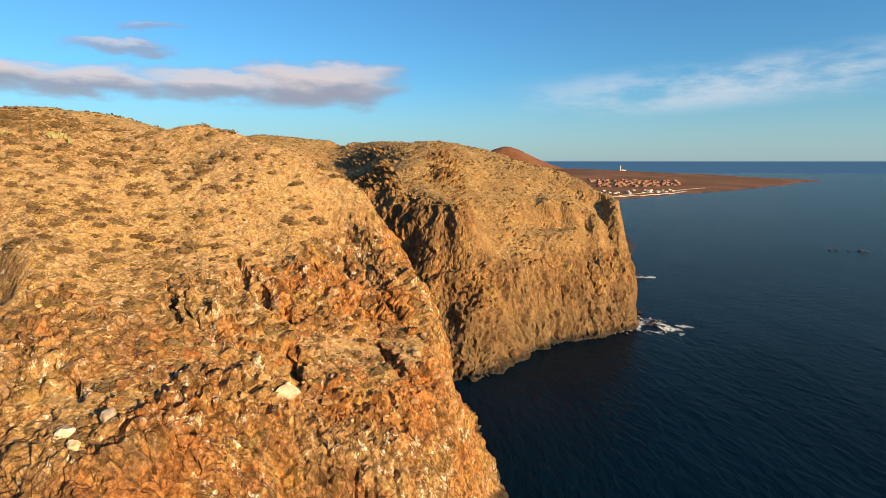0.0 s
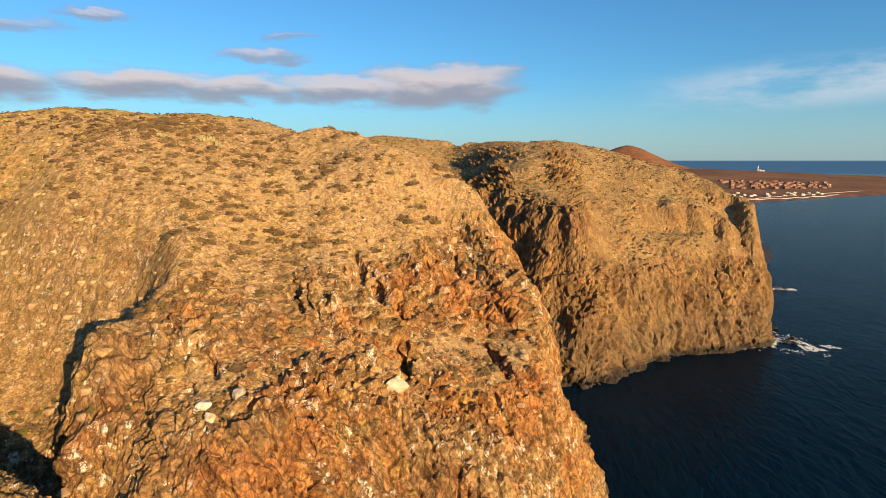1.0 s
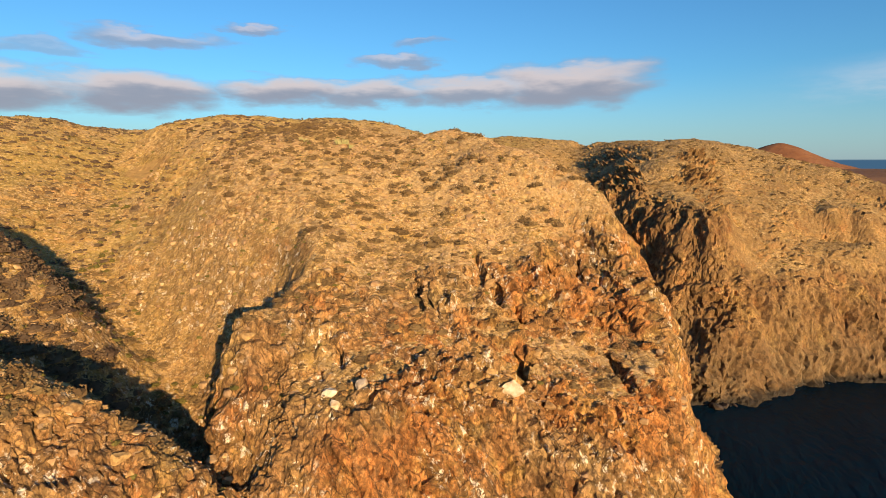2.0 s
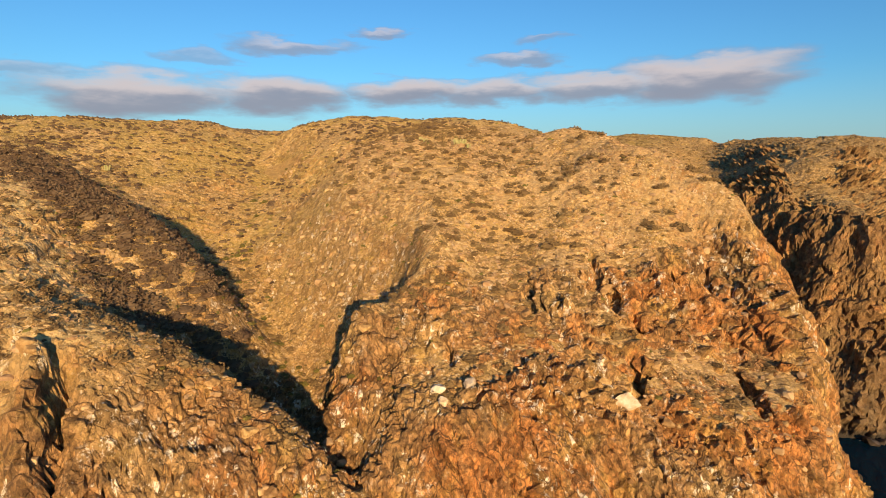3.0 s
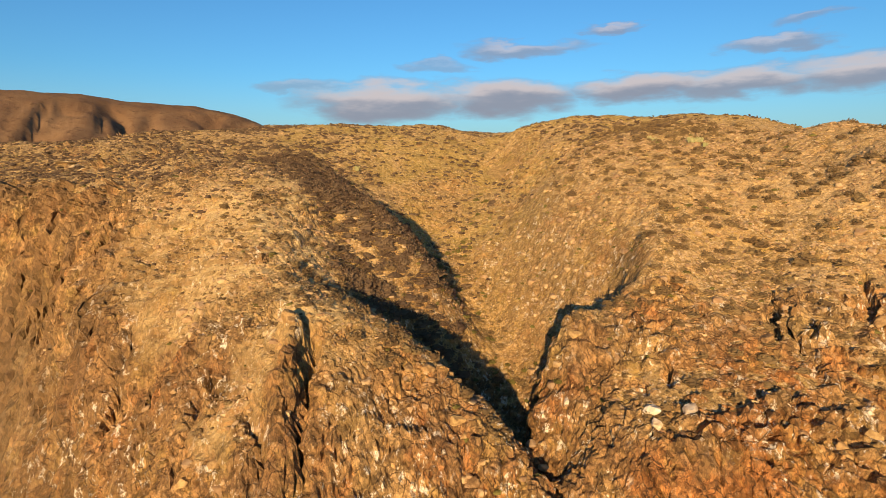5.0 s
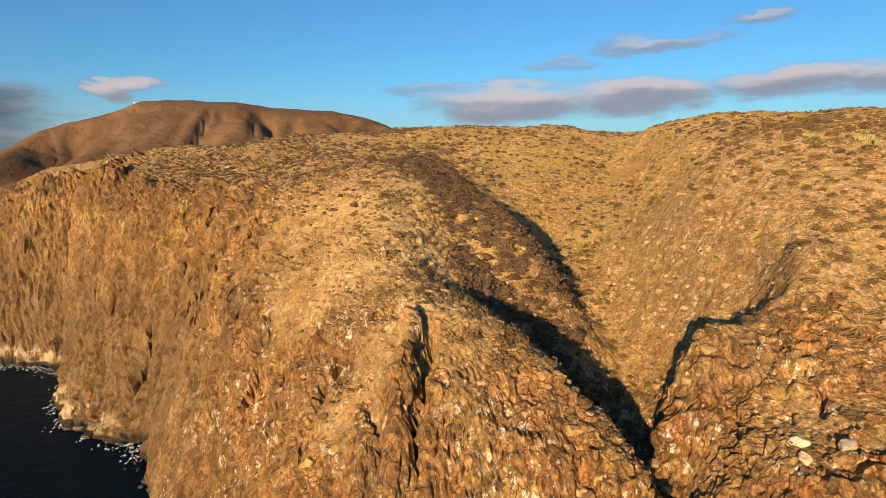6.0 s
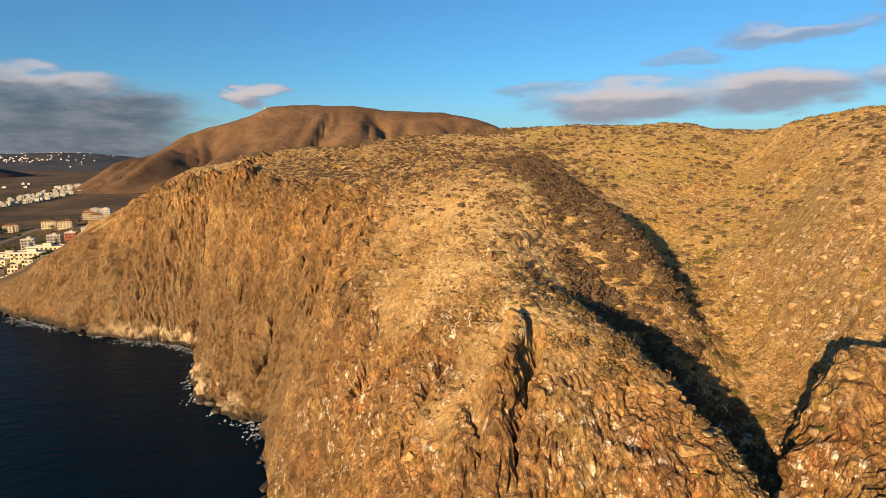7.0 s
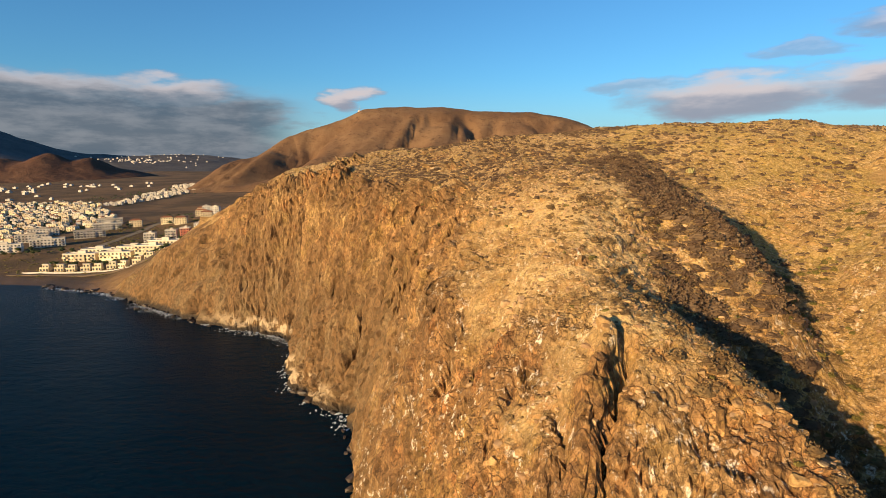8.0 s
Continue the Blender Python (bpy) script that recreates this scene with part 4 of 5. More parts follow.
joined("gully_shrubs", SHRUBS, gx_[rest_g], gy_[rest_g], gz_[rest_g], gs[rest_g], BUSH_GREEN, "olive green shrubs filling the gully floor", "shrubs")

# far slopes, the plateau and the headland
fx, fy, fz = scatter(16000, -345, -100, -70, 270, lambda x, y, z, s: open_slope(x, y, z, s) * smooth(np.hypot(x, y), 105, 135) * smooth(np.hypot((x + 152) * 0.6, y - 117), 5, 8))
fs = 0.45 + 1.0 * rng.random(len(fx)) ** 1.5
joined("hillside_shrubs", SMALL, fx, fy, fz, fs, BUSH_DARK, "dry brown scrub dotting the inland hillsides", "scrub", tall=0.9)
hx, hy, hz = scatter(7500, -150, 105, 185, 430, lambda x, y, z, s: smooth(s, 1.4, 0.8) * smooth(z, 20, 35) * (0.35 + 0.65 * patchy(x, y, 24, 330)))
joined("headland_shrubs", SMALL, hx, hy, hz, rng.uniform(0.5, 1.4, len(hx)), BUSH, "brown and olive scrub on the headland top", "scrub", tall=0.9)
ox, oy, oz = scatter(7000, -330, 100, -60, 420, lambda x, y, z, s: open_slope(x, y, z, s) * 0.5)
joined("olive_scrub", SMALL, ox, oy, oz, rng.uniform(0.35, 0.9, len(ox)), BUSH_GREEN, "olive-yellow low scrub between the brown shrubs", "scrub", tall=0.8)
px_, py_, pz_ = scatter(5200, -290, -150, -60, 75, lambda x, y, z, s: smooth(s, 0.9, 0.6) * smooth(z, 66, 74) * smooth(patchy(x, y, 17, 340), 0.42, 0.75) * 0.8)
joined("plateau_scrub", SMALL, px_, py_, pz_, rng.uniform(0.5, 1.3, len(px_)), BUSH_DARK, "bands of dark brown scrub along the plateau edge", "scrub", tall=0.9)
# tussocks that cling to the cliff faces
cx_, cy_, cz_ = scatter(5200, -190, 20, -45, 130, lambda x, y, z, s: smooth(s, 0.8, 1.1) * smooth(s, 3.0, 1.6) * smooth(z, 8, 20) * patchy(x, y, 9, 350) * 0.9)
joined("cliff_tussocks", SMALL, cx_, cy_, cz_, rng.uniform(0.2, 0.7, len(cx_)), BUSH_GREEN, "dry olive tussocks clinging to the cliff", "scrub")

wx_, wy_, wz_ = scatter(7000, -320, -125, -160, 5, lambda x, y, z, s: smooth(s, 2.6, 1.5) * smooth(s, 0.5, 0.8) * smooth(z, 8, 18) * (0.2 + 0.8 * patchy(x, y, 11, 352)))
half = len(wx_) // 2
joined("western_tussocks", SMALL, wx_[:half], wy_[:half], wz_[:half], rng.uniform(0.3, 0.9, half), BUSH_GREEN, "olive tussocks clinging to the long western cliff", "scrub", sink=0.3)
joined("western_shrubs", SMALL, wx_[half:], wy_[half:], wz_[half:], rng.uniform(0.3, 0.9, len(wx_) - half), BUSH, "dry brown shrubs clinging to the long western cliff", "scrub", sink=0.3)
tx, ty, tz = scatter(5200, -150, -68, -6, 36, lambda x, y, z, s: smooth(s, 1.5, 1.1) * smooth(z, 30, 44) * (0.25 + 0.75 * patchy(x, y, 7, 355)) * 0.6)
joined("scree_shrubs", SMALL, tx, ty, tz, 0.2 + 0.5 * rng.random(len(tx)) ** 1.6, BUSH, "small dry shrubs dotted over the scree below the crest", "scrub")
# pale spurge clumps on the brow


bm = bmesh.new()
bmesh.ops.create_cone(bm, cap_ends=True, segments=6, radius1=0.10, radius2=0.055, depth=1.0, matrix=pose(0, 0, 0.45))
STEM = bpy.data.meshes.new("stem")
bm.to_mesh(STEM)
bm.free()
STEM.materials.append(PALE_PLANT)


def spurge(x, y, s):
    r = random.Random(int(x * 7))
    ob = tagged(new("candelabra_spurge"), "pale green candelabra spurge clump standing on the brow", "cactus", "spurge clumps")
    ob.matrix_world = pose(x, y, float(height(x, y)), 0, 0, r.uniform(0, 360)) @ Matrix.Scale(s, 4)
    for _ in range(16):
        a, q = r.uniform(0, 6.28), r.uniform(0, 0.7)
        st = new("stem", STEM)
        st.parent = ob
        st.matrix_basis = pose(math.cos(a) * q, math.sin(a) * q, -0.05, -24 * q * math.sin(a), 24 * q * math.cos(a), 0) @ Matrix.Diagonal((1, 1, r.uniform(0.6, 1.15), 1))


for px_, py_, s in ((-87, 125, 1.3), (-88.5, 126, 1.2), (-85.5, 125.5, 1.2), (-95, 121, 1.1), (-97, 122, 0.9), (-83, 124, 1.0), (-170, 70, 1.4)):
    spurge(px_, py_, s)

# ---------------------------------------------------------------- stones and boulders
ROCKS = [rock_shape(k, 22) for k in range(31, 37)]
SLABS = [rock_shape(k, 12, 0.45) for k in range(41, 45)]
PEBBLES = [rock_shape(k, 6, 0.7) for k in range(51, 55)]
rx, ry, rz = scatter(48000, -150, 0, 0, 150, lambda x, y, z, s: smooth(s, 1.5, 0.7) * smooth(z, 10, 30) * (0.12 + 0.88 * patchy(x, y, 11, 360)))
joined("loose_stones", PEBBLES, rx, ry, rz, 0.10 + 0.42 * rng.random(len(rx)) ** 3, STONE, "loose pale volcanic stones strewn over the slopes", "stones", sink=0.15)
rx, ry, rz = scatter(26000, -112, -14, 72, 146, lambda x, y, z, s: smooth(s, 1.3, 0.8) * smooth(z, 40, 52) * (0.15 + 0.85 * patchy(x, y, 9, 366)))
joined("brow_stones", PEBBLES, rx, ry, rz, 0.12 + 0.40 * rng.random(len(rx)) ** 2.2, STONE, "pale angular stones crowded over the rounded brow", "stones", sink=0.12)
rx, ry, rz = scatter(14000, -150, 15, -20, 125, lambda x, y, z, s: smooth(s, 0.75, 1.1) * smooth(z, 4, 15) * (0.1 + 0.9 * patchy(x, y, 8, 370)))
joined("face_rubble", ROCKS, rx, ry, rz, 0.15 + 0.75 * rng.random(len(rx)) ** 3, STONE, "broken pale rubble caught on the cliff ledges", "rubble", sink=0.2)



def block_shape(seed, planes=13, flat=0.75):
    """A weathered block: a body cut by random planes, its faces and edges roughened."""
    r = np.random.default_rng(seed)
    bm = bmesh.new()
    bmesh.ops.create_icosphere(bm, subdivisions=3, radius=1.0)
    dirs = np.array([v.co[:] for v in bm.verts])
    n = r.standard_normal((planes, 3))
    n /= np.linalg.norm(n, axis=1)[:, None]
    dist = r.uniform(0.42, 0.85, planes)
    q = dirs @ n.T
    rad = np.min(np.where(q > 0.05, dist / np.maximum(q, 0.05), 1.5), axis=1)
    co = dirs * np.minimum(rad, 1.35)[:, None]
    co *= (1 + 0.09 * fbm(co[:, 0] * 3 + seed, co[:, 1] * 3, co[:, 2] * 3, octaves=3, seed=seed))[:, None]
    co[:, 2] *= flat
    bm.verts.index_update()
    tri = np.array([[v.index for v in f.verts] for f in bm.faces], np.int32)
    bm.free()
    return co.astype(np.float32), tri


BLOCKS = [block_shape(k) for k in range(71, 77)] + [block_shape(k, 11, 0.5) for k in range(81, 85)]
ROCK_MESH = [raw("boulder", *sh, BOULDER) for sh in BLOCKS[:6]]
SLAB_MESH = [raw("boulder", *sh, BOULDER) for sh in BLOCKS[6:]]
WHITE_MESH = [raw("boulder", *sh, BLEACHED) for sh in BLOCKS]
WET_MESH = [raw("shore_rock", *sh, WET_ROCK) for sh in ROCKS]


def boulder(mesh, x, y, s, label, group="", sink=0.3, squash=1.0, name="boulder", z=None):
    ob = new(name, mesh)
    zz = float(height(x, y)) if z is None else z
    ob.matrix_world = pose(x, y, zz + s * (0.45 - sink) * squash, float(rng.uniform(-18, 18)), float(rng.uniform(-18, 18)), float(rng.uniform(0, 360))) @ Matrix.Diagonal((s, s * float(rng.uniform(0.7, 1.1)), s * squash, 1))
    return tagged(ob, label, "rock", group)


rx, ry, rz = scatter(9000, -150, -64, -8, 40, lambda x, y, z, s: smooth(s, 1.9, 1.3) * smooth(z, 20, 34) * (0.3 + 0.7 * patchy(x, y, 6, 375)))
joined("scree_stones", PEBBLES, rx, ry, rz, 0.12 + 0.5 * rng.random(len(rx)) ** 2.5, STONE, "pale angular scree stones under the ridge crest", "stones", sink=0.15)
# named ones: the white block in the orange face, the pale blocks on the ledge, the cap of the rib
boulder(WHITE_MESH[2], -24.2, 81.2, 2.6, "large bleached white block lodged in the orange face", "", 0.1)
boulder(WHITE_MESH[0], -42.3, 65.3, 1.3, "squared bleached block on the ledge of the face", "", 0.2)
boulder(WHITE_MESH[4], -46.6, 63.0, 1.2, "upright bleached block leaning on the ledge", "", 0.2, 1.3)
boulder(WHITE_MESH[1], -44.6, 61.9, 1.1, "bleached block wedged beside a taller one", "", 0.2, 1.2)
boulder(ROCK_MESH[3], -75.6, 22.0, 1.1, "pale block capping the narrow rock rib", "", 0.2)
boulder(WHITE_MESH[7], -66.5, 62.8, 1.6, "pale flat block at the edge of the gully", "", 0.3)
bxx, byy, bzz = scatter(1500, -100, 10, 5, 118, lambda x, y, z, s: smooth(s, 0.7, 1.1) * smooth(z, 12, 25) * patchy(x, y, 10, 380) * 0.5 * smooth(0.70 * (y - 97.5) - 0.72 * (x + 37), 2, -2) * np.where((x < -66) & (y > 60), 0.0, 1.0))
for k in range(min(150, len(bxx))):
    boulder(ROCK_MESH[k % 6], float(bxx[k]), float(byy[k]), 0.5 + 1.1 * float(rng.random()) ** 2, "angular orange-brown boulder standing out of the cliff", "boulders on the cliff", 0.45)
for k in range(150, min(270, len(bxx))):
    boulder(WHITE_MESH[k % 10], float(bxx[k]), float(byy[k]), 0.35 + 0.8 * float(rng.random()) ** 2, "bleached white-stained rock on the cliff face", "bleached rocks on the cliff", 0.35)
OUTCROP_MESH = [raw("rock_outcrop", *sh, OUTCROP) for sh in BLOCKS[6:]]
for px_, py_, s, sq in ((-219, -11, 4.2, 0.30), (-214, -8.5, 3.2, 0.32), (-223, -12, 2.6, 0.34), (-209, -6, 2.2, 0.3)):
    boulder(OUTCROP_MESH[int(s * 10) % 4], px_, py_, s, "low pale tan rock outcrop on the plateau edge", "outcrops on the plateau", 0.45, sq, "rock_outcrop")

# shore rocks
SHORE = [(-125, -22), (-166, -31), (-182, -47), (-190, -57), (-212, -66), (-240, -70), (-256, -91), (-270, -125), (-303, -177), (-337, -222), (-358, -283)]
HSHORE = [(7, 196), (22, 215), (40, 236), (58, 249), (87, 258), (100, 273), (101, 294)]


def along_line(line, n):
    p = np.array(line, float)
    seg = np.hypot(*np.diff(p, axis=0).T)
    s = np.concatenate([[0], np.cumsum(seg)])
    u = rng.uniform(0, s[-1], n)
    return np.interp(u, s, p[:, 0]), np.interp(u, s, p[:, 1])


for line, n, out in ((SHORE, 150, (0.9, -0.8)), (HSHORE, 80, (1.0, -0.7))):
    ax_, ay_ = along_line(line, n)
    for k in range(n):
        d = float(rng.normal(0.5, 2.2))
        boulder(WET_MESH[k % 6], float(ax_[k]) + out[0] * d, float(ay_[k]) + out[1] * d, 0.6 + 1.6 * float(rng.random()) ** 2, "wet black boulder at the foot of the cliff", "shore rocks", 0.3, 0.7, "shore_rock", 0.2)
for px_, py_, s in ((104, 268, 2.5), (107, 266, 2.0), (110, 264, 1.6), (136, 390, 3.0), (141, 388, 2.6), (146, 386, 2.0), (367, 513, 2.2), (372, 512, 1.8), (391, 507, 2.6), (396, 506, 1.9), (382, 510, 1.4)):
    boulder(WET_MESH[int(s * 10) % 6], px_, py_, s, "dark reef rock awash in the sea", "reef rocks", 0.4, 0.5, "reef_rock", 0.0)

# foam


def foam(name, x, y, size, label):
    co, tri, off = [], [], 0
    for k in range(len(x)):
        n = int(rng.integers(5, 9))
        a = np.sort(rng.uniform(0, 2 * math.pi, n))
        r = size[k] * rng.uniform(0.35, 1.0, n)
        t = rng.uniform(0.4, 0.8)
        co.append(np.stack([x[k] + np.cos(a) * r, y[k] + np.sin(a) * r * t, np.full(n, 0.05)], 1))
        co.append(np.array([[x[k], y[k], 0.10 + 0.12 * size[k]]]))
        tri += [(off + i, off + (i + 1) % n, off + n) for i in range(n)]
        off += n + 1
    tagged(new(name, raw(name, np.concatenate(co), np.array(tri, np.int32), FOAM)), label, "foam", kind="stuff")


ax_, ay_ = along_line(SHORE, 2600)
d = np.abs(rng.normal(0, 2.8, 2600)) + 1.0
k = patchy(ax_, ay_, 14, 400) > 0.3
foam("shore_foam", (ax_ + 0.75 * d)[k], (ay_ - 0.65 * d)[k], rng.uniform(0.25, 1.1, 2600)[k], "white surf breaking along the foot of the cliffs")
ax_, ay_ = along_line(HSHORE, 420)
d = np.abs(rng.normal(0, 1.8, 420)) + 1.0
foam("headland_foam", ax_ + 0.9 * d, ay_ - 0.5 * d, rng.uniform(0.2, 0.7, 420), "thin white surf under the headland")
n = 1500
u, v = rng.random(n) ** 0.9, rng.normal(0, 1, n)
ux, uy = 97 + 24 * u + v * 2.0, 268 - 9 * u + v * (6.5 - 4.0 * u)
k = patchy(ux, uy, 5, 410) * (1.15 - 0.6 * u) > 0.42 * rng.random(n) + 0.12
foam("reef_foam", ux[k], uy[k], rng.uniform(0.2, 1.0, n)[k], "white water streaming off the reef at the headland point")
n = 260
u, v = rng.random(n), rng.normal(0, 1, n)
foam("far_reef_foam", 128 + 24 * u, 388 - 3 * u + v * 1.6, rng.uniform(0.3, 1.2, n), "white water round the outer reef")

# ---------------------------------------------------------------- far hills
# grey base colours carry the haze and cloud shade of the far slopes
FAR_SLOPE = hill_material("distant dark slope", (0.085, 0.08, 0.08), (0.12, 0.11, 0.105), (0.065, 0.065, 0.066))
RED_HILL = hill_material("bare reddish hill", (0.10, 0.052, 0.034), (0.15, 0.082, 0.05), (0.07, 0.042, 0.03))
REDS = [(-2065, -1579, 200, 150, 128), (-2150, -1475, 190, 120, 112), (-2230, -1380, 260, 130, 62), (-2010, -1720, 260, 160, 110), (-1980, -1900, 300, 200, 95)]
tagged(sheet("red_hill", np.arange(-2700, -1600, 9.0), np.arange(-2250, -1150, 9.0), lambda x, y: ridge_hill(x, y, REDS, 16.0, 90.0, 14.0), RED_HILL),
       "bare reddish-brown pyramid hill behind the town", "hill", kind="structure")


def far_slope(x, y):
    d = np.hypot(x, y)
    az = np.degrees(np.arctan2(-x, y))
    rise = smooth(d, 2500, 4750) ** 1.3
    top = 165 + 210 * smooth(az, 124, 134) - 60 * smooth(az, 116, 108)
    return -10 + top * rise + 14 * fbm(x / 300, y / 300, octaves=4, seed=66) * rise - 200 * smooth(az, 108, 103) - 200 * smooth(az, 146, 152)


tagged(sheet("backdrop", np.arange(-4850, -1500, 30.0), np.arange(-4300, -850, 30.0), far_slope, FAR_SLOPE), "dark hazy mountain slopes under low cloud", "mountain", kind="structure")

# ---------------------------------------------------------------- buildings


def root(name, label, category, group):
    return tagged(new(name), label, category, group)


def window(parent, x, y, z, w, h, side, name="window"):
    """Glass in a shallow frame on the front (-y) or a side (x) wall."""
    bm = bmesh.new()
    t = 0.06
    if side == "y":
        box(bm, x - w / 2, x + w / 2, y - t, y + 0.1, z, z + h)
    else:
        box(bm, x - t if side == "-x" else x - 0.1, x + 0.1 if side == "-x" else x + t, y - w / 2, y + w / 2, z, z + h)
    return part(name, bm, GLASS, parent)


def balcony(parent, x, y, z, w, mat):
    bm = bmesh.new()
    box(bm, x - w / 2, x + w / 2, y - 1.5, y, z - 0.2, z)
    box(bm, x - w / 2, x + w / 2, y - 1.5, y - 1.38, z, z + 0.95)
    box(bm, x - w / 2, x - w / 2 + 0.12, y - 1.38, y, z, z + 0.95)
    box(bm, x + w / 2 - 0.12, x + w / 2, y - 1.38, y, z, z + 0.95)
    return part("balcony", bm, mat, parent)


def parapet_roof(parent, w, d, h, mat, tower=True):
    bm = bmesh.new()
    box(bm, -w / 2 - 0.15, w / 2 + 0.15, -d / 2 - 0.15, d / 2 + 0.15, h, h + 0.3)
    for x0, x1, y0, y1 in ((-w / 2 - .15, w / 2 + .15, -d / 2 - .15, -d / 2 + .1), (-w / 2 - .15, w / 2 + .15, d / 2 - .1, d / 2 + .15), (-w / 2 - .15, -w / 2 + .1, -d / 2 + .1, d / 2 - .1), (w / 2 - .1, w / 2 + .15, -d / 2 + .1, d / 2 - .1)):
        box(bm, x0, x1, y0, y1, h + 0.3, h + 0.95)
    if tower:
        box(bm, -w * 0.12, w * 0.12, 0, d * 0.3, h + 0.3, h + 2.6)
    return part("roof", bm, mat, parent)


def hip_roof(parent, w, d, h, mat):
    bm = bmesh.new()
    e = 0.4
    v = [bm.verts.new(p) for p in ((-w / 2 - e, -d / 2 - e, h), (w / 2 + e, -d / 2 - e, h), (w / 2 + e, d / 2 + e, h), (-w / 2 - e, d / 2 + e, h), (-w / 4, 0, h + d * 0.22), (w / 4, 0, h + d * 0.22))]
    for f in ((3, 2, 1, 0), (0, 1, 5, 4), (1, 2, 5), (2, 3, 4, 5), (3, 0, 4)):
        bm.faces.new([v[i] for i in f])
    return part("roof", bm, mat, parent)


def block(name, w, d, storeys, wall, label, group, cols=5, balconies=True, hip=False, storey=3.0, category="building", sides=True):
    ob = root(name, label, category, group)
    h = storeys * storey
    bm = bmesh.new()
    box(bm, -w / 2, w / 2, -d / 2, d / 2, -3, h)
    box(bm, -w * 0.18, w * 0.18, -d / 2 - 0.9, -d / 2, -3, h - storey * 0.6)
    part("wall", bm, wall, ob)
    (hip_roof if hip else parapet_roof)(ob, w, d, h, ROOF if hip else FLAT_ROOF)
    for s in range(storeys):
        for c in range(cols):
            x = (c + 0.5) / cols * w - w / 2
            front = -d / 2 - (0.9 if abs(x) < w * 0.18 and s < storeys - 1 else 0)
            window(ob, x, front, s * storey + 0.8, w / cols * 0.5, 1.5, "y")
            if balconies and s > 0 and c % 2 == 0 and abs(x) >= w * 0.18:
                balcony(ob, x, -d / 2, s * storey, w / cols * 0.9, wall)
        if sides:
            window(ob, -w / 2, -d * 0.2, s * storey + 0.8, 1.4, 1.4, "-x")
            window(ob, w / 2, d * 0.1, s * storey + 0.8, 1.4, 1.4, "x")
    return ob


def villa(wall, label, group):
    """A two-storey house: wide ground floor, a set-back upper room with a terrace, an arched loggia."""
    ob = root("villa", label, "house", group)
    bm = bmesh.new()
    box(bm, -4.3, 4.3, -3.5, 4.0, -3, 3.2)
    box(bm, -2.6, 3.6, -1.2, 3.8, 3.2, 6.4)
    part("wall", bm, wall, ob)
    bm = bmesh.new()
    box(bm, -2.8, 3.8, -1.4, 4.0, 6.4, 6.65)
    box(bm, -2.8, 3.8, -1.4, -1.15, 6.65, 7.1)
    box(bm, -2.8, -2.55, -1.15, 4.0, 6.65, 7.1)
    part("roof", bm, FLAT_ROOF, ob)
    bm = bmesh.new()
    box(bm, -4.4, 4.4, -3.6, -3.45, 3.2, 4.1)
    box(bm, -4.4, -4.25, -3.45, 0, 3.2, 4.1)
    part("terrace_wall", bm, wall, ob)
    for x in (-3.0, 0.2, 2.9):
        window(ob, x, -3.5, 0.3, 1.6, 2.1, "y")
    for x in (-1.2, 2.0):
        window(ob, x, -1.2, 3.9, 1.5, 1.8, "y")
    window(ob, -4.3, 1.5, 0.8, 1.3, 1.3, "-x")
    return ob


def put(ob, x, y, turn, dz=0.0):
    return pose(x, y, float(height(x, y)) + dz, 0, 0, turn)


def row_of(proto, places, first=True):
    """The prototype goes to the first place, copies to the rest."""
    for k, (x, y, turn) in enumerate(places):
        if k == 0:
            proto.matrix_world = put(proto, x, y, turn) @ Matrix.Diagonal((*proto.scale, 1))
        else:
            copy_thing(proto, put(proto, x, y, turn))


random.seed(5)
FACE = 95.0
cream_villa = villa(CREAM_WALL, "cream two-storey villa with a roof terrace above the bay", "villas above the bay")
cream_villa.scale = (0.72, 0.72, 0.72)
row_of(cream_villa, [(-393 - 1.5 * (k % 2), -309 + 10.0 * k, FACE + random.uniform(-14, 14)) for k in range(9)])
terrace = block("terrace_house", 25, 9, 2, CREAM_WALL, "long cream terrace of holiday flats with balconies", "terraces above the villas", 8, storey=2.7)
row_of(terrace, [(-426, -304, 96), (-427, -275, 93), (-427, -246, 90), (-446, -303, 94), (-448, -274, 92), (-448, -247, 90)])
flats = block("apartment_block", 13, 12, 4, WHITE_WALL, "white four-storey apartment block with balconies", "apartment blocks under the hill", 4, category="apartments")
flats.scale = (0.75, 0.75, 0.8)
row_of(flats, [(-500, -290, 108), (-508, -274, 108), (-516, -250, 110), (-700, -330, 112), (-660, -300, 100)])
redflats = block("apartment_block", 11, 12, 4, RED_WALL, "terracotta-red and white apartment block", "", 3, category="apartments")
redflats.scale = (0.75, 0.75, 0.8)
row_of(redflats, [(-506, -259, 104)])
creamflats = block("apartment_block", 17, 10, 3, CREAM_WALL, "cream stepped apartment building with a tiled roof", "cream buildings on the slope", 5, hip=True, category="apartments")
creamflats.scale = (0.75, 0.75, 0.8)
row_of(creamflats, [(-607, -368, 112), (-615, -336, 112), (-628, -296, 110), (-668, -322, 115), (-720, -345, 110), (-600, -312, 105)])
longflats = block("apartment_block", 34, 10, 3, WHITE_WALL, "long white apartment block at the edge of the town", "white blocks at the edge of the town", 10, category="apartments")
longflats.scale = (0.8, 0.8, 0.8)
row_of(longflats, [(-462, -400, 118), (-492, -383, 122), (-540, -376, 125), (-590, -390, 122), (-520, -420, 120), (-640, -420, 118), (-560, -440, 121)])

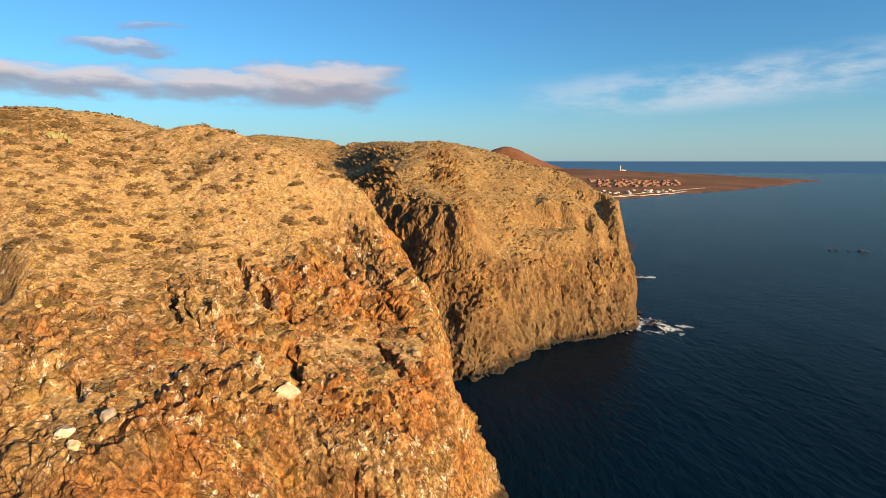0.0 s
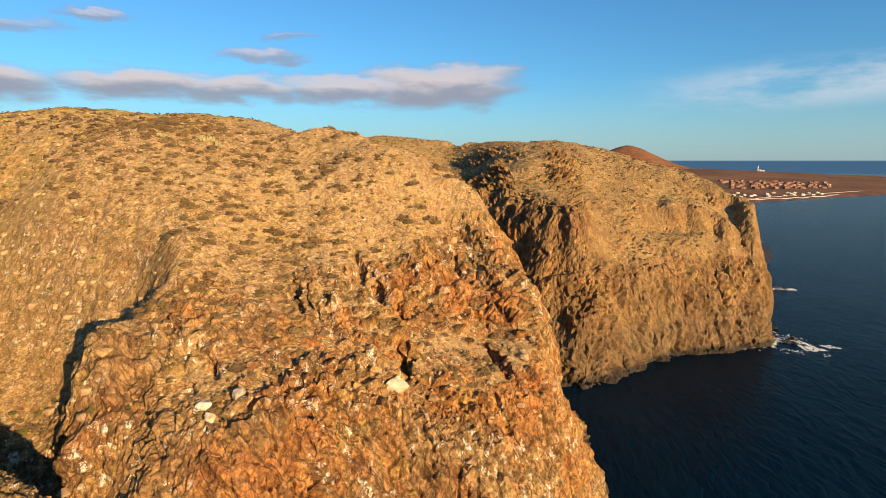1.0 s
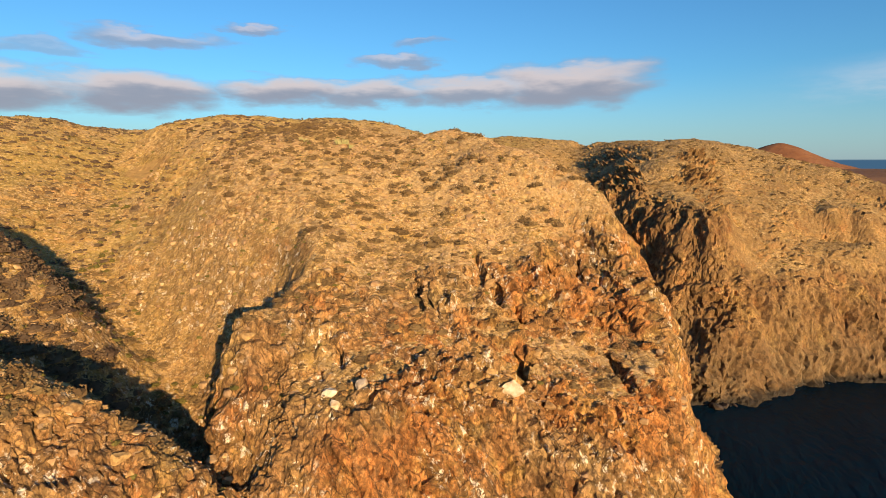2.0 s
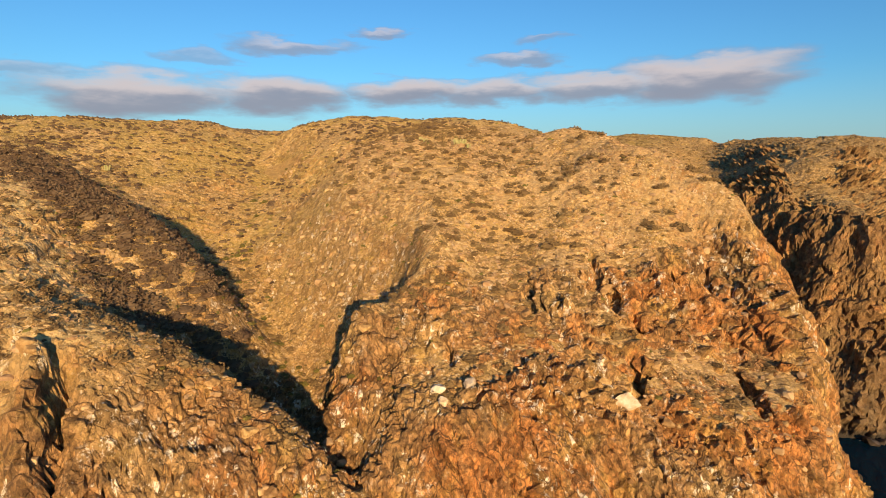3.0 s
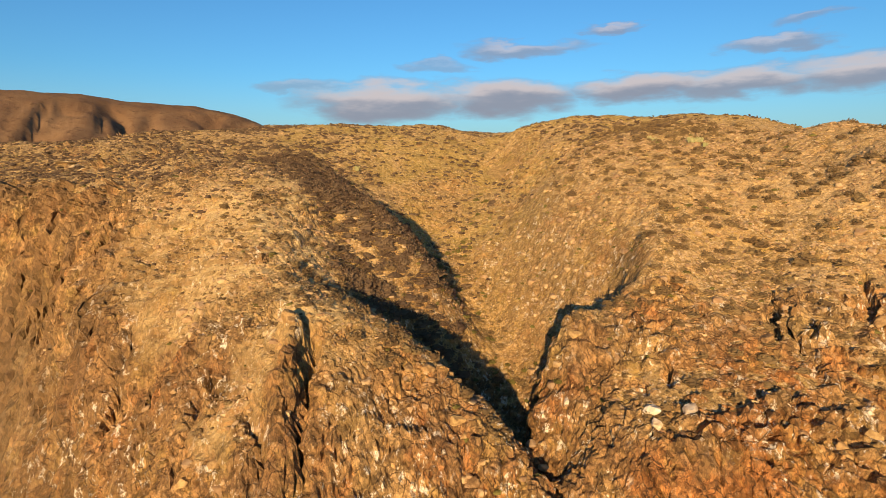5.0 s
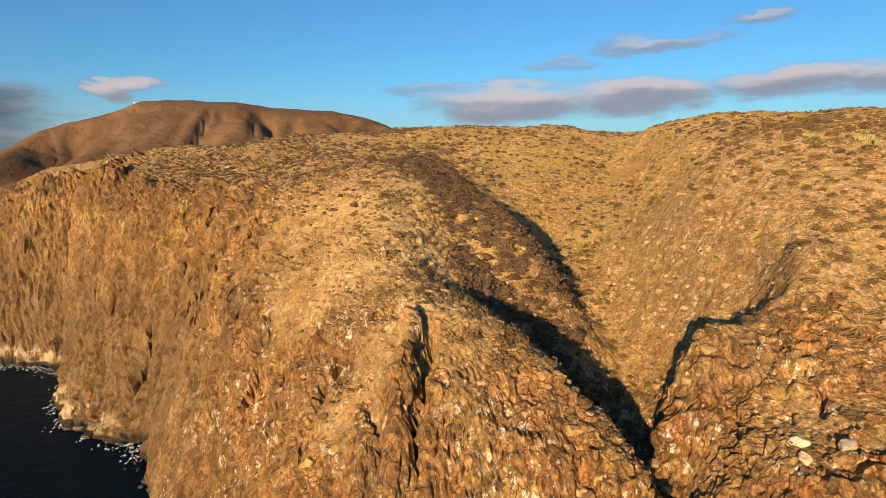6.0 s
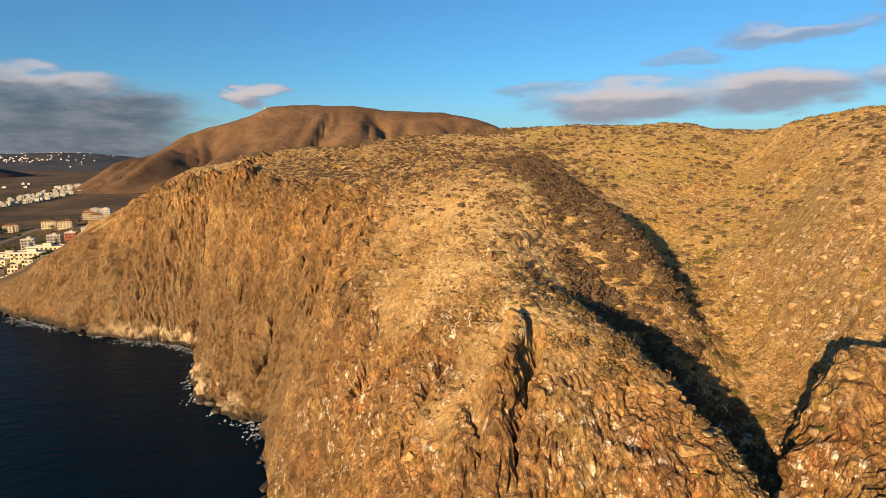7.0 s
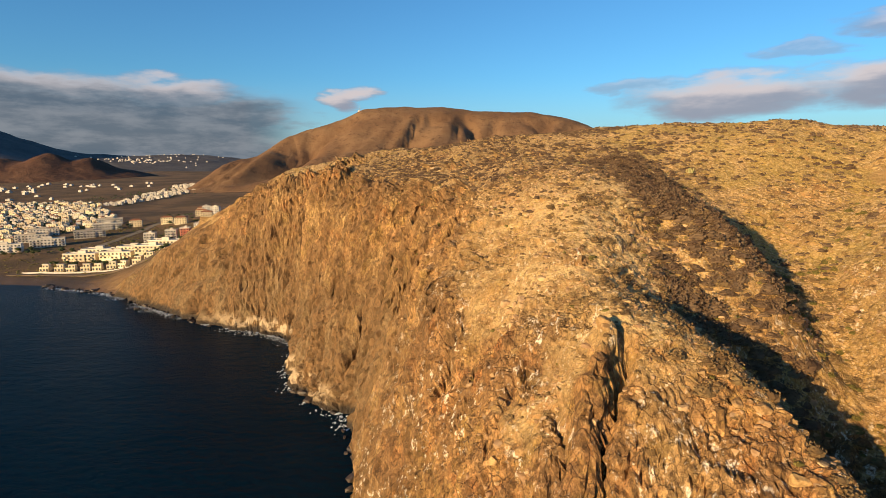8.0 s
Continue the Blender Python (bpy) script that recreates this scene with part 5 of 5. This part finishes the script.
# the white town


def in_quad(x, y, q):
    s = [(q[(i + 1) % 4][0] - q[i][0]) * (y - q[i][1]) - (q[(i + 1) % 4][1] - q[i][1]) * (x - q[i][0]) for i in range(4)]
    return all(v > 0 for v in s) or all(v < 0 for v in s)


def town_places(quad, step, jitter, chance=0.85):
    xs, ys = [p[0] for p in quad], [p[1] for p in quad]
    out = []
    x = min(xs)
    while x < max(xs):
        y = min(ys)
        while y < max(ys):
            a, b = x + random.uniform(-jitter, jitter), y + random.uniform(-jitter, jitter)
            if in_quad(a, b, quad) and random.random() < chance:
                out.append((a, b, 102 + random.choice((0, 0, 0, 90)) + random.uniform(-12, 12)))
            y += step
        x += step
    return out


town_a = block("town_house", 12, 9, 2, WHITE_WALL, "white flat-roofed town building", "white town", 3, False, sides=False)
town_b = block("town_house", 9, 8, 2, WHITE_WALL, "small white town house with a tiled roof", "white town", 2, False, True, sides=False)
town_c = block("town_house", 15, 10, 3, CREAM_WALL, "pale cream town block", "white town", 3, False, sides=False)
for proto in (town_a, town_b, town_c):
    proto.scale = (0.55, 0.55, 0.52)
places = town_places([(-480, -440), (-650, -410), (-1010, -690), (-1000, -930)], 15.0, 4)
row_of(town_a, places[0::3])
row_of(town_b, places[1::3])
row_of(town_c, places[2::3])
strip = block("hill_villa", 11, 9, 2, WHITE_WALL, "white villa in the estate under the mountain", "white estate under the mountain", 2, False, sides=False)
strip.scale = (0.7, 0.7, 0.75)
row_of(strip, town_places([(-900, -610), (-1010, -585), (-1640, -700), (-1560, -800)], 18, 6, 0.85))


def far_boxes(name, n, fx, fy, lo, hi, label, mat=WHITE_WALL, low=3.0):
    """Far houses of a few metres each, joined: body and a smaller upper floor."""
    bm = bmesh.new()
    for k in range(n):
        x, y = fx(), fy()
        w, d, h2 = random.uniform(lo, hi), random.uniform(lo, hi), random.uniform(low, 2 * low)
        z = max(float(height(x, y)), float(far_slope(np.array([x]), np.array([y]))[0]) if x < -2000 else -99)
        box(bm, x - w / 2, x + w / 2, y - d / 2, y + d / 2, z - 4, z + h2)
        box(bm, x - w / 4, x + w / 4, y - d / 4, y + d / 4, z + h2, z + h2 + 0.7 * low)
    tagged(part(name, bm, mat), label, "houses", kind="stuff")


far_boxes("far_village", 80, lambda: -3560 + random.gauss(0, 110), lambda: -2090 + random.gauss(0, 150), 5, 11, "scattered white houses of a far hillside village")
far_boxes("upper_village", 45, lambda: -4150 + random.gauss(0, 120), lambda: -2200 + random.gauss(0, 190), 5, 11, "white houses high on the far slope")
far_boxes("outer_town", 75, lambda: random.uniform(-1650, -1050), lambda: random.uniform(-1400, -850), 6, 11, "outer streets of the white town", WHITE_WALL, 2.2)

# garden wall and road under the villas
bm = bmesh.new()
for k in range(24):
    y = -322 + 4.1 * k
    z = float(height(-386, y))
    box(bm, -386.4, -386.0, y, y + 4.1, z - 2, z + 1.1)
tagged(part("garden_wall", bm, WHITE_WALL), "low white garden wall below the villas", "wall")


def ribbon(name, line, width, lift, mat, label, category="road"):
    p = np.array(line, float)
    bm = bmesh.new()
    rows = []
    for a, b in zip(p, p[1:]):
        n = max(2, int(np.hypot(*(b - a)) / 12))
        side = np.array([-(b - a)[1], (b - a)[0]]) / np.hypot(*(b - a)) * width / 2
        for k in range(n):
            c = a + (b - a) * k / n
            l, r = c + side, c - side
            z = max(float(height(*l)), float(height(*r)), float(height(*c))) + lift
            rows.append([bm.verts.new((l[0], l[1], z)), bm.verts.new((r[0], r[1], z)), bm.verts.new((r[0], r[1], z - 3)), bm.verts.new((l[0], l[1], z - 3))])
    for u, v in zip(rows, rows[1:]):
        for i in range(4):
            bm.faces.new((u[i], v[i], v[(i + 1) % 4], u[(i + 1) % 4]))
    tagged(part(name, bm, mat), label, category, kind="structure")


ribbon("road", [(-384, -330), (-380, -270), (-384, -225), (-410, -205)], 5, 0.15, ROAD, "dusty road under the villas")
ribbon("road_1", [(-470, -330), (-560, -340), (-700, -360), (-900, -380)], 7, 0.2, ROAD, "pale road into the town")

# scrub on the plain round the villas
tx, ty, tz = scatter(2600, -640, -376, -400, -205, lambda x, y, z, s: 0.15 + 0.85 * patchy(x, y, 24, 420))
joined("plain_scrub", SMALL, tx, ty, tz, rng.uniform(0.5, 1.7, len(tx)), BUSH_GREEN, "dry olive scrub on the plain round the villas", "scrub", tall=0.9)

# trees of the gardens


def garden_tree(label, group):
    ob = root("tree", label, "tree", group)
    bm = bmesh.new()
    bmesh.ops.create_cone(bm, cap_ends=True, segments=7, radius1=0.22, radius2=0.12, depth=2.6, matrix=pose(0, 0, 1.1))
    for k in range(4):
        a = k * 1.6
        bmesh.ops.create_cone(bm, cap_ends=True, segments=5, radius1=0.09, radius2=0.04, depth=1.6, matrix=pose(0.45 * math.cos(a), 0.45 * math.sin(a), 2.7, 28 * math.sin(a) * -1, 28 * math.cos(a), 0))
    part("trunk", bm, BUSH_DARK, ob)
    cs, ts, off = [], [], 0
    r = random.Random(3)
    for k in range(6):
        co, tri = SHRUBS[k % 4]
        s = r.uniform(0.9, 1.5)
        cs.append(co * s + np.array([r.uniform(-1.1, 1.1), r.uniform(-1.1, 1.1), r.uniform(2.3, 3.6)], np.float32))
        ts.append(tri + off)
        off += len(co)
    crown = new("crown", raw("crown", np.concatenate(cs), np.concatenate(ts), TREE_LEAF))
    crown.parent = ob
    return ob


TREE_LEAF = plain_material("dark garden foliage", (0.035, 0.05, 0.018), (0.07, 0.08, 0.03), 0.5, 0.8, 0.2, True)
tree_ = garden_tree("dark green garden tree between the buildings", "garden trees")
spots = [(-405 + random.uniform(-4, 4), random.uniform(-318, -222), 0) for _ in range(26)] + [(-455 + random.uniform(-8, 8), random.uniform(-340, -225), 0) for _ in range(22)]
spots += [(random.uniform(-530, -480), random.uniform(-310, -245), 0) for _ in range(26)] + [(random.uniform(-470, -440), random.uniform(-400, -340), 0) for _ in range(14)]
spots += [(random.uniform(-700, -560), random.uniform(-390, -300), 0) for _ in range(26)]
row_of(tree_, [(x, y, random.uniform(0, 360)) for x, y, _ in spots])

tp = [(random.uniform(-1010, -480), random.uniform(-930, -410)) for _ in range(5200)]
tp = np.array([p for p in tp if in_quad(p[0], p[1], [(-480, -440), (-650, -410), (-1010, -690), (-1000, -930)])] + [(random.uniform(-1500, -900), random.uniform(-780, -590)) for _ in range(260)])
joined("town_greenery", SMALL, tp[:, 0], tp[:, 1], height(tp[:, 0], tp[:, 1]), rng.uniform(1.2, 2.8, len(tp)), TREE_LEAF, "dark green trees and hedges between the white houses", "trees", tall=1.5)

# ---------------------------------------------------------------- the far village along the coast
random.seed(9)
BROWN_WALL = plain_material("earth brown rendered wall", (0.26, 0.13, 0.085), (0.34, 0.19, 0.13), 0.3, 0.85, 0.3)
vill = block("village_house", 11, 8, 1, WHITE_WALL, "low white house of the seaside village", "seaside village", 3, False, sides=False)
vill_red = block("village_house", 14, 10, 2, BROWN_WALL, "brown two-storey house of the seaside village", "seaside village", 3, False, True, sides=False)
vill.scale, vill_red.scale = (0.8, 0.8, 0.7), (0.9, 0.9, 0.75)
vp = town_places([(352, 1275), (640, 1530), (700, 1660), (400, 1450)], 34, 14, 0.6)
row_of(vill, [(x, y, 20 + random.uniform(-20, 20)) for x, y, _ in vp])
vq = town_places([(420, 1560), (760, 1780), (900, 2080), (520, 1980)], 34, 12, 0.75)
row_of(vill_red, [(x, y, 20 + random.uniform(-20, 20)) for x, y, _ in vq])
ribbon("road_2", [(338, 1215), (420, 1315), (520, 1400), (600, 1480), (700, 1580)], 9, 0.3, FLAT_ROOF, "pale seafront promenade", "promenade")
ribbon("road_3", [(360, 1260), (520, 1440), (640, 1560), (840, 1760)], 5, 0.3, FLAT_ROOF, "pale village road")

# lighthouse
lh = root("lighthouse", "white lighthouse with a low keeper's house on the far cape", "lighthouse", "")
bm = bmesh.new()
bmesh.ops.create_cone(bm, cap_ends=True, segments=16, radius1=5.0, radius2=3.8, depth=34, matrix=pose(0, 0, 17))
part("tower", bm, WHITE_WALL, lh)
bm = bmesh.new()
bmesh.ops.create_cone(bm, cap_ends=True, segments=16, radius1=5.6, radius2=5.6, depth=1.2, matrix=pose(0, 0, 34.6))
part("gallery", bm, WHITE_WALL, lh)
bm = bmesh.new()
bmesh.ops.create_cone(bm, cap_ends=True, segments=12, radius1=3.0, radius2=2.4, depth=6, matrix=pose(0, 0, 38.2))
part("lantern", bm, METAL, lh)
bm = bmesh.new()
box(bm, 10, 46, -6, 8, -2, 8)
box(bm, 12, 22, -4, 6, 8, 12)
part("keeper_house", bm, WHITE_WALL, lh)
lh.matrix_world = pose(1415, 4430, float(height(1415, 4430)))

# mast and hut on the mountain top
mx, my = -1868, -345
mz = float(mountain_height(np.array([mx * 1.0]), np.array([my * 1.0]))[0])
mast = root("radio_mast", "thin steel mast beside a small hut on the summit", "mast", "")
bm = bmesh.new()
for k in range(3):
    bmesh.ops.create_cone(bm, cap_ends=True, segments=6, radius1=0.9 - 0.25 * k, radius2=0.65 - 0.25 * k, depth=7, matrix=pose(0, 0, 3.5 + 7 * k))
part("pole", bm, METAL, mast)
bm = bmesh.new()
box(bm, 4, 10, -3, 3, -2, 3.4)
part("hut", bm, WHITE_WALL, mast)
mast.matrix_world = pose(mx, my, mz - 0.5)
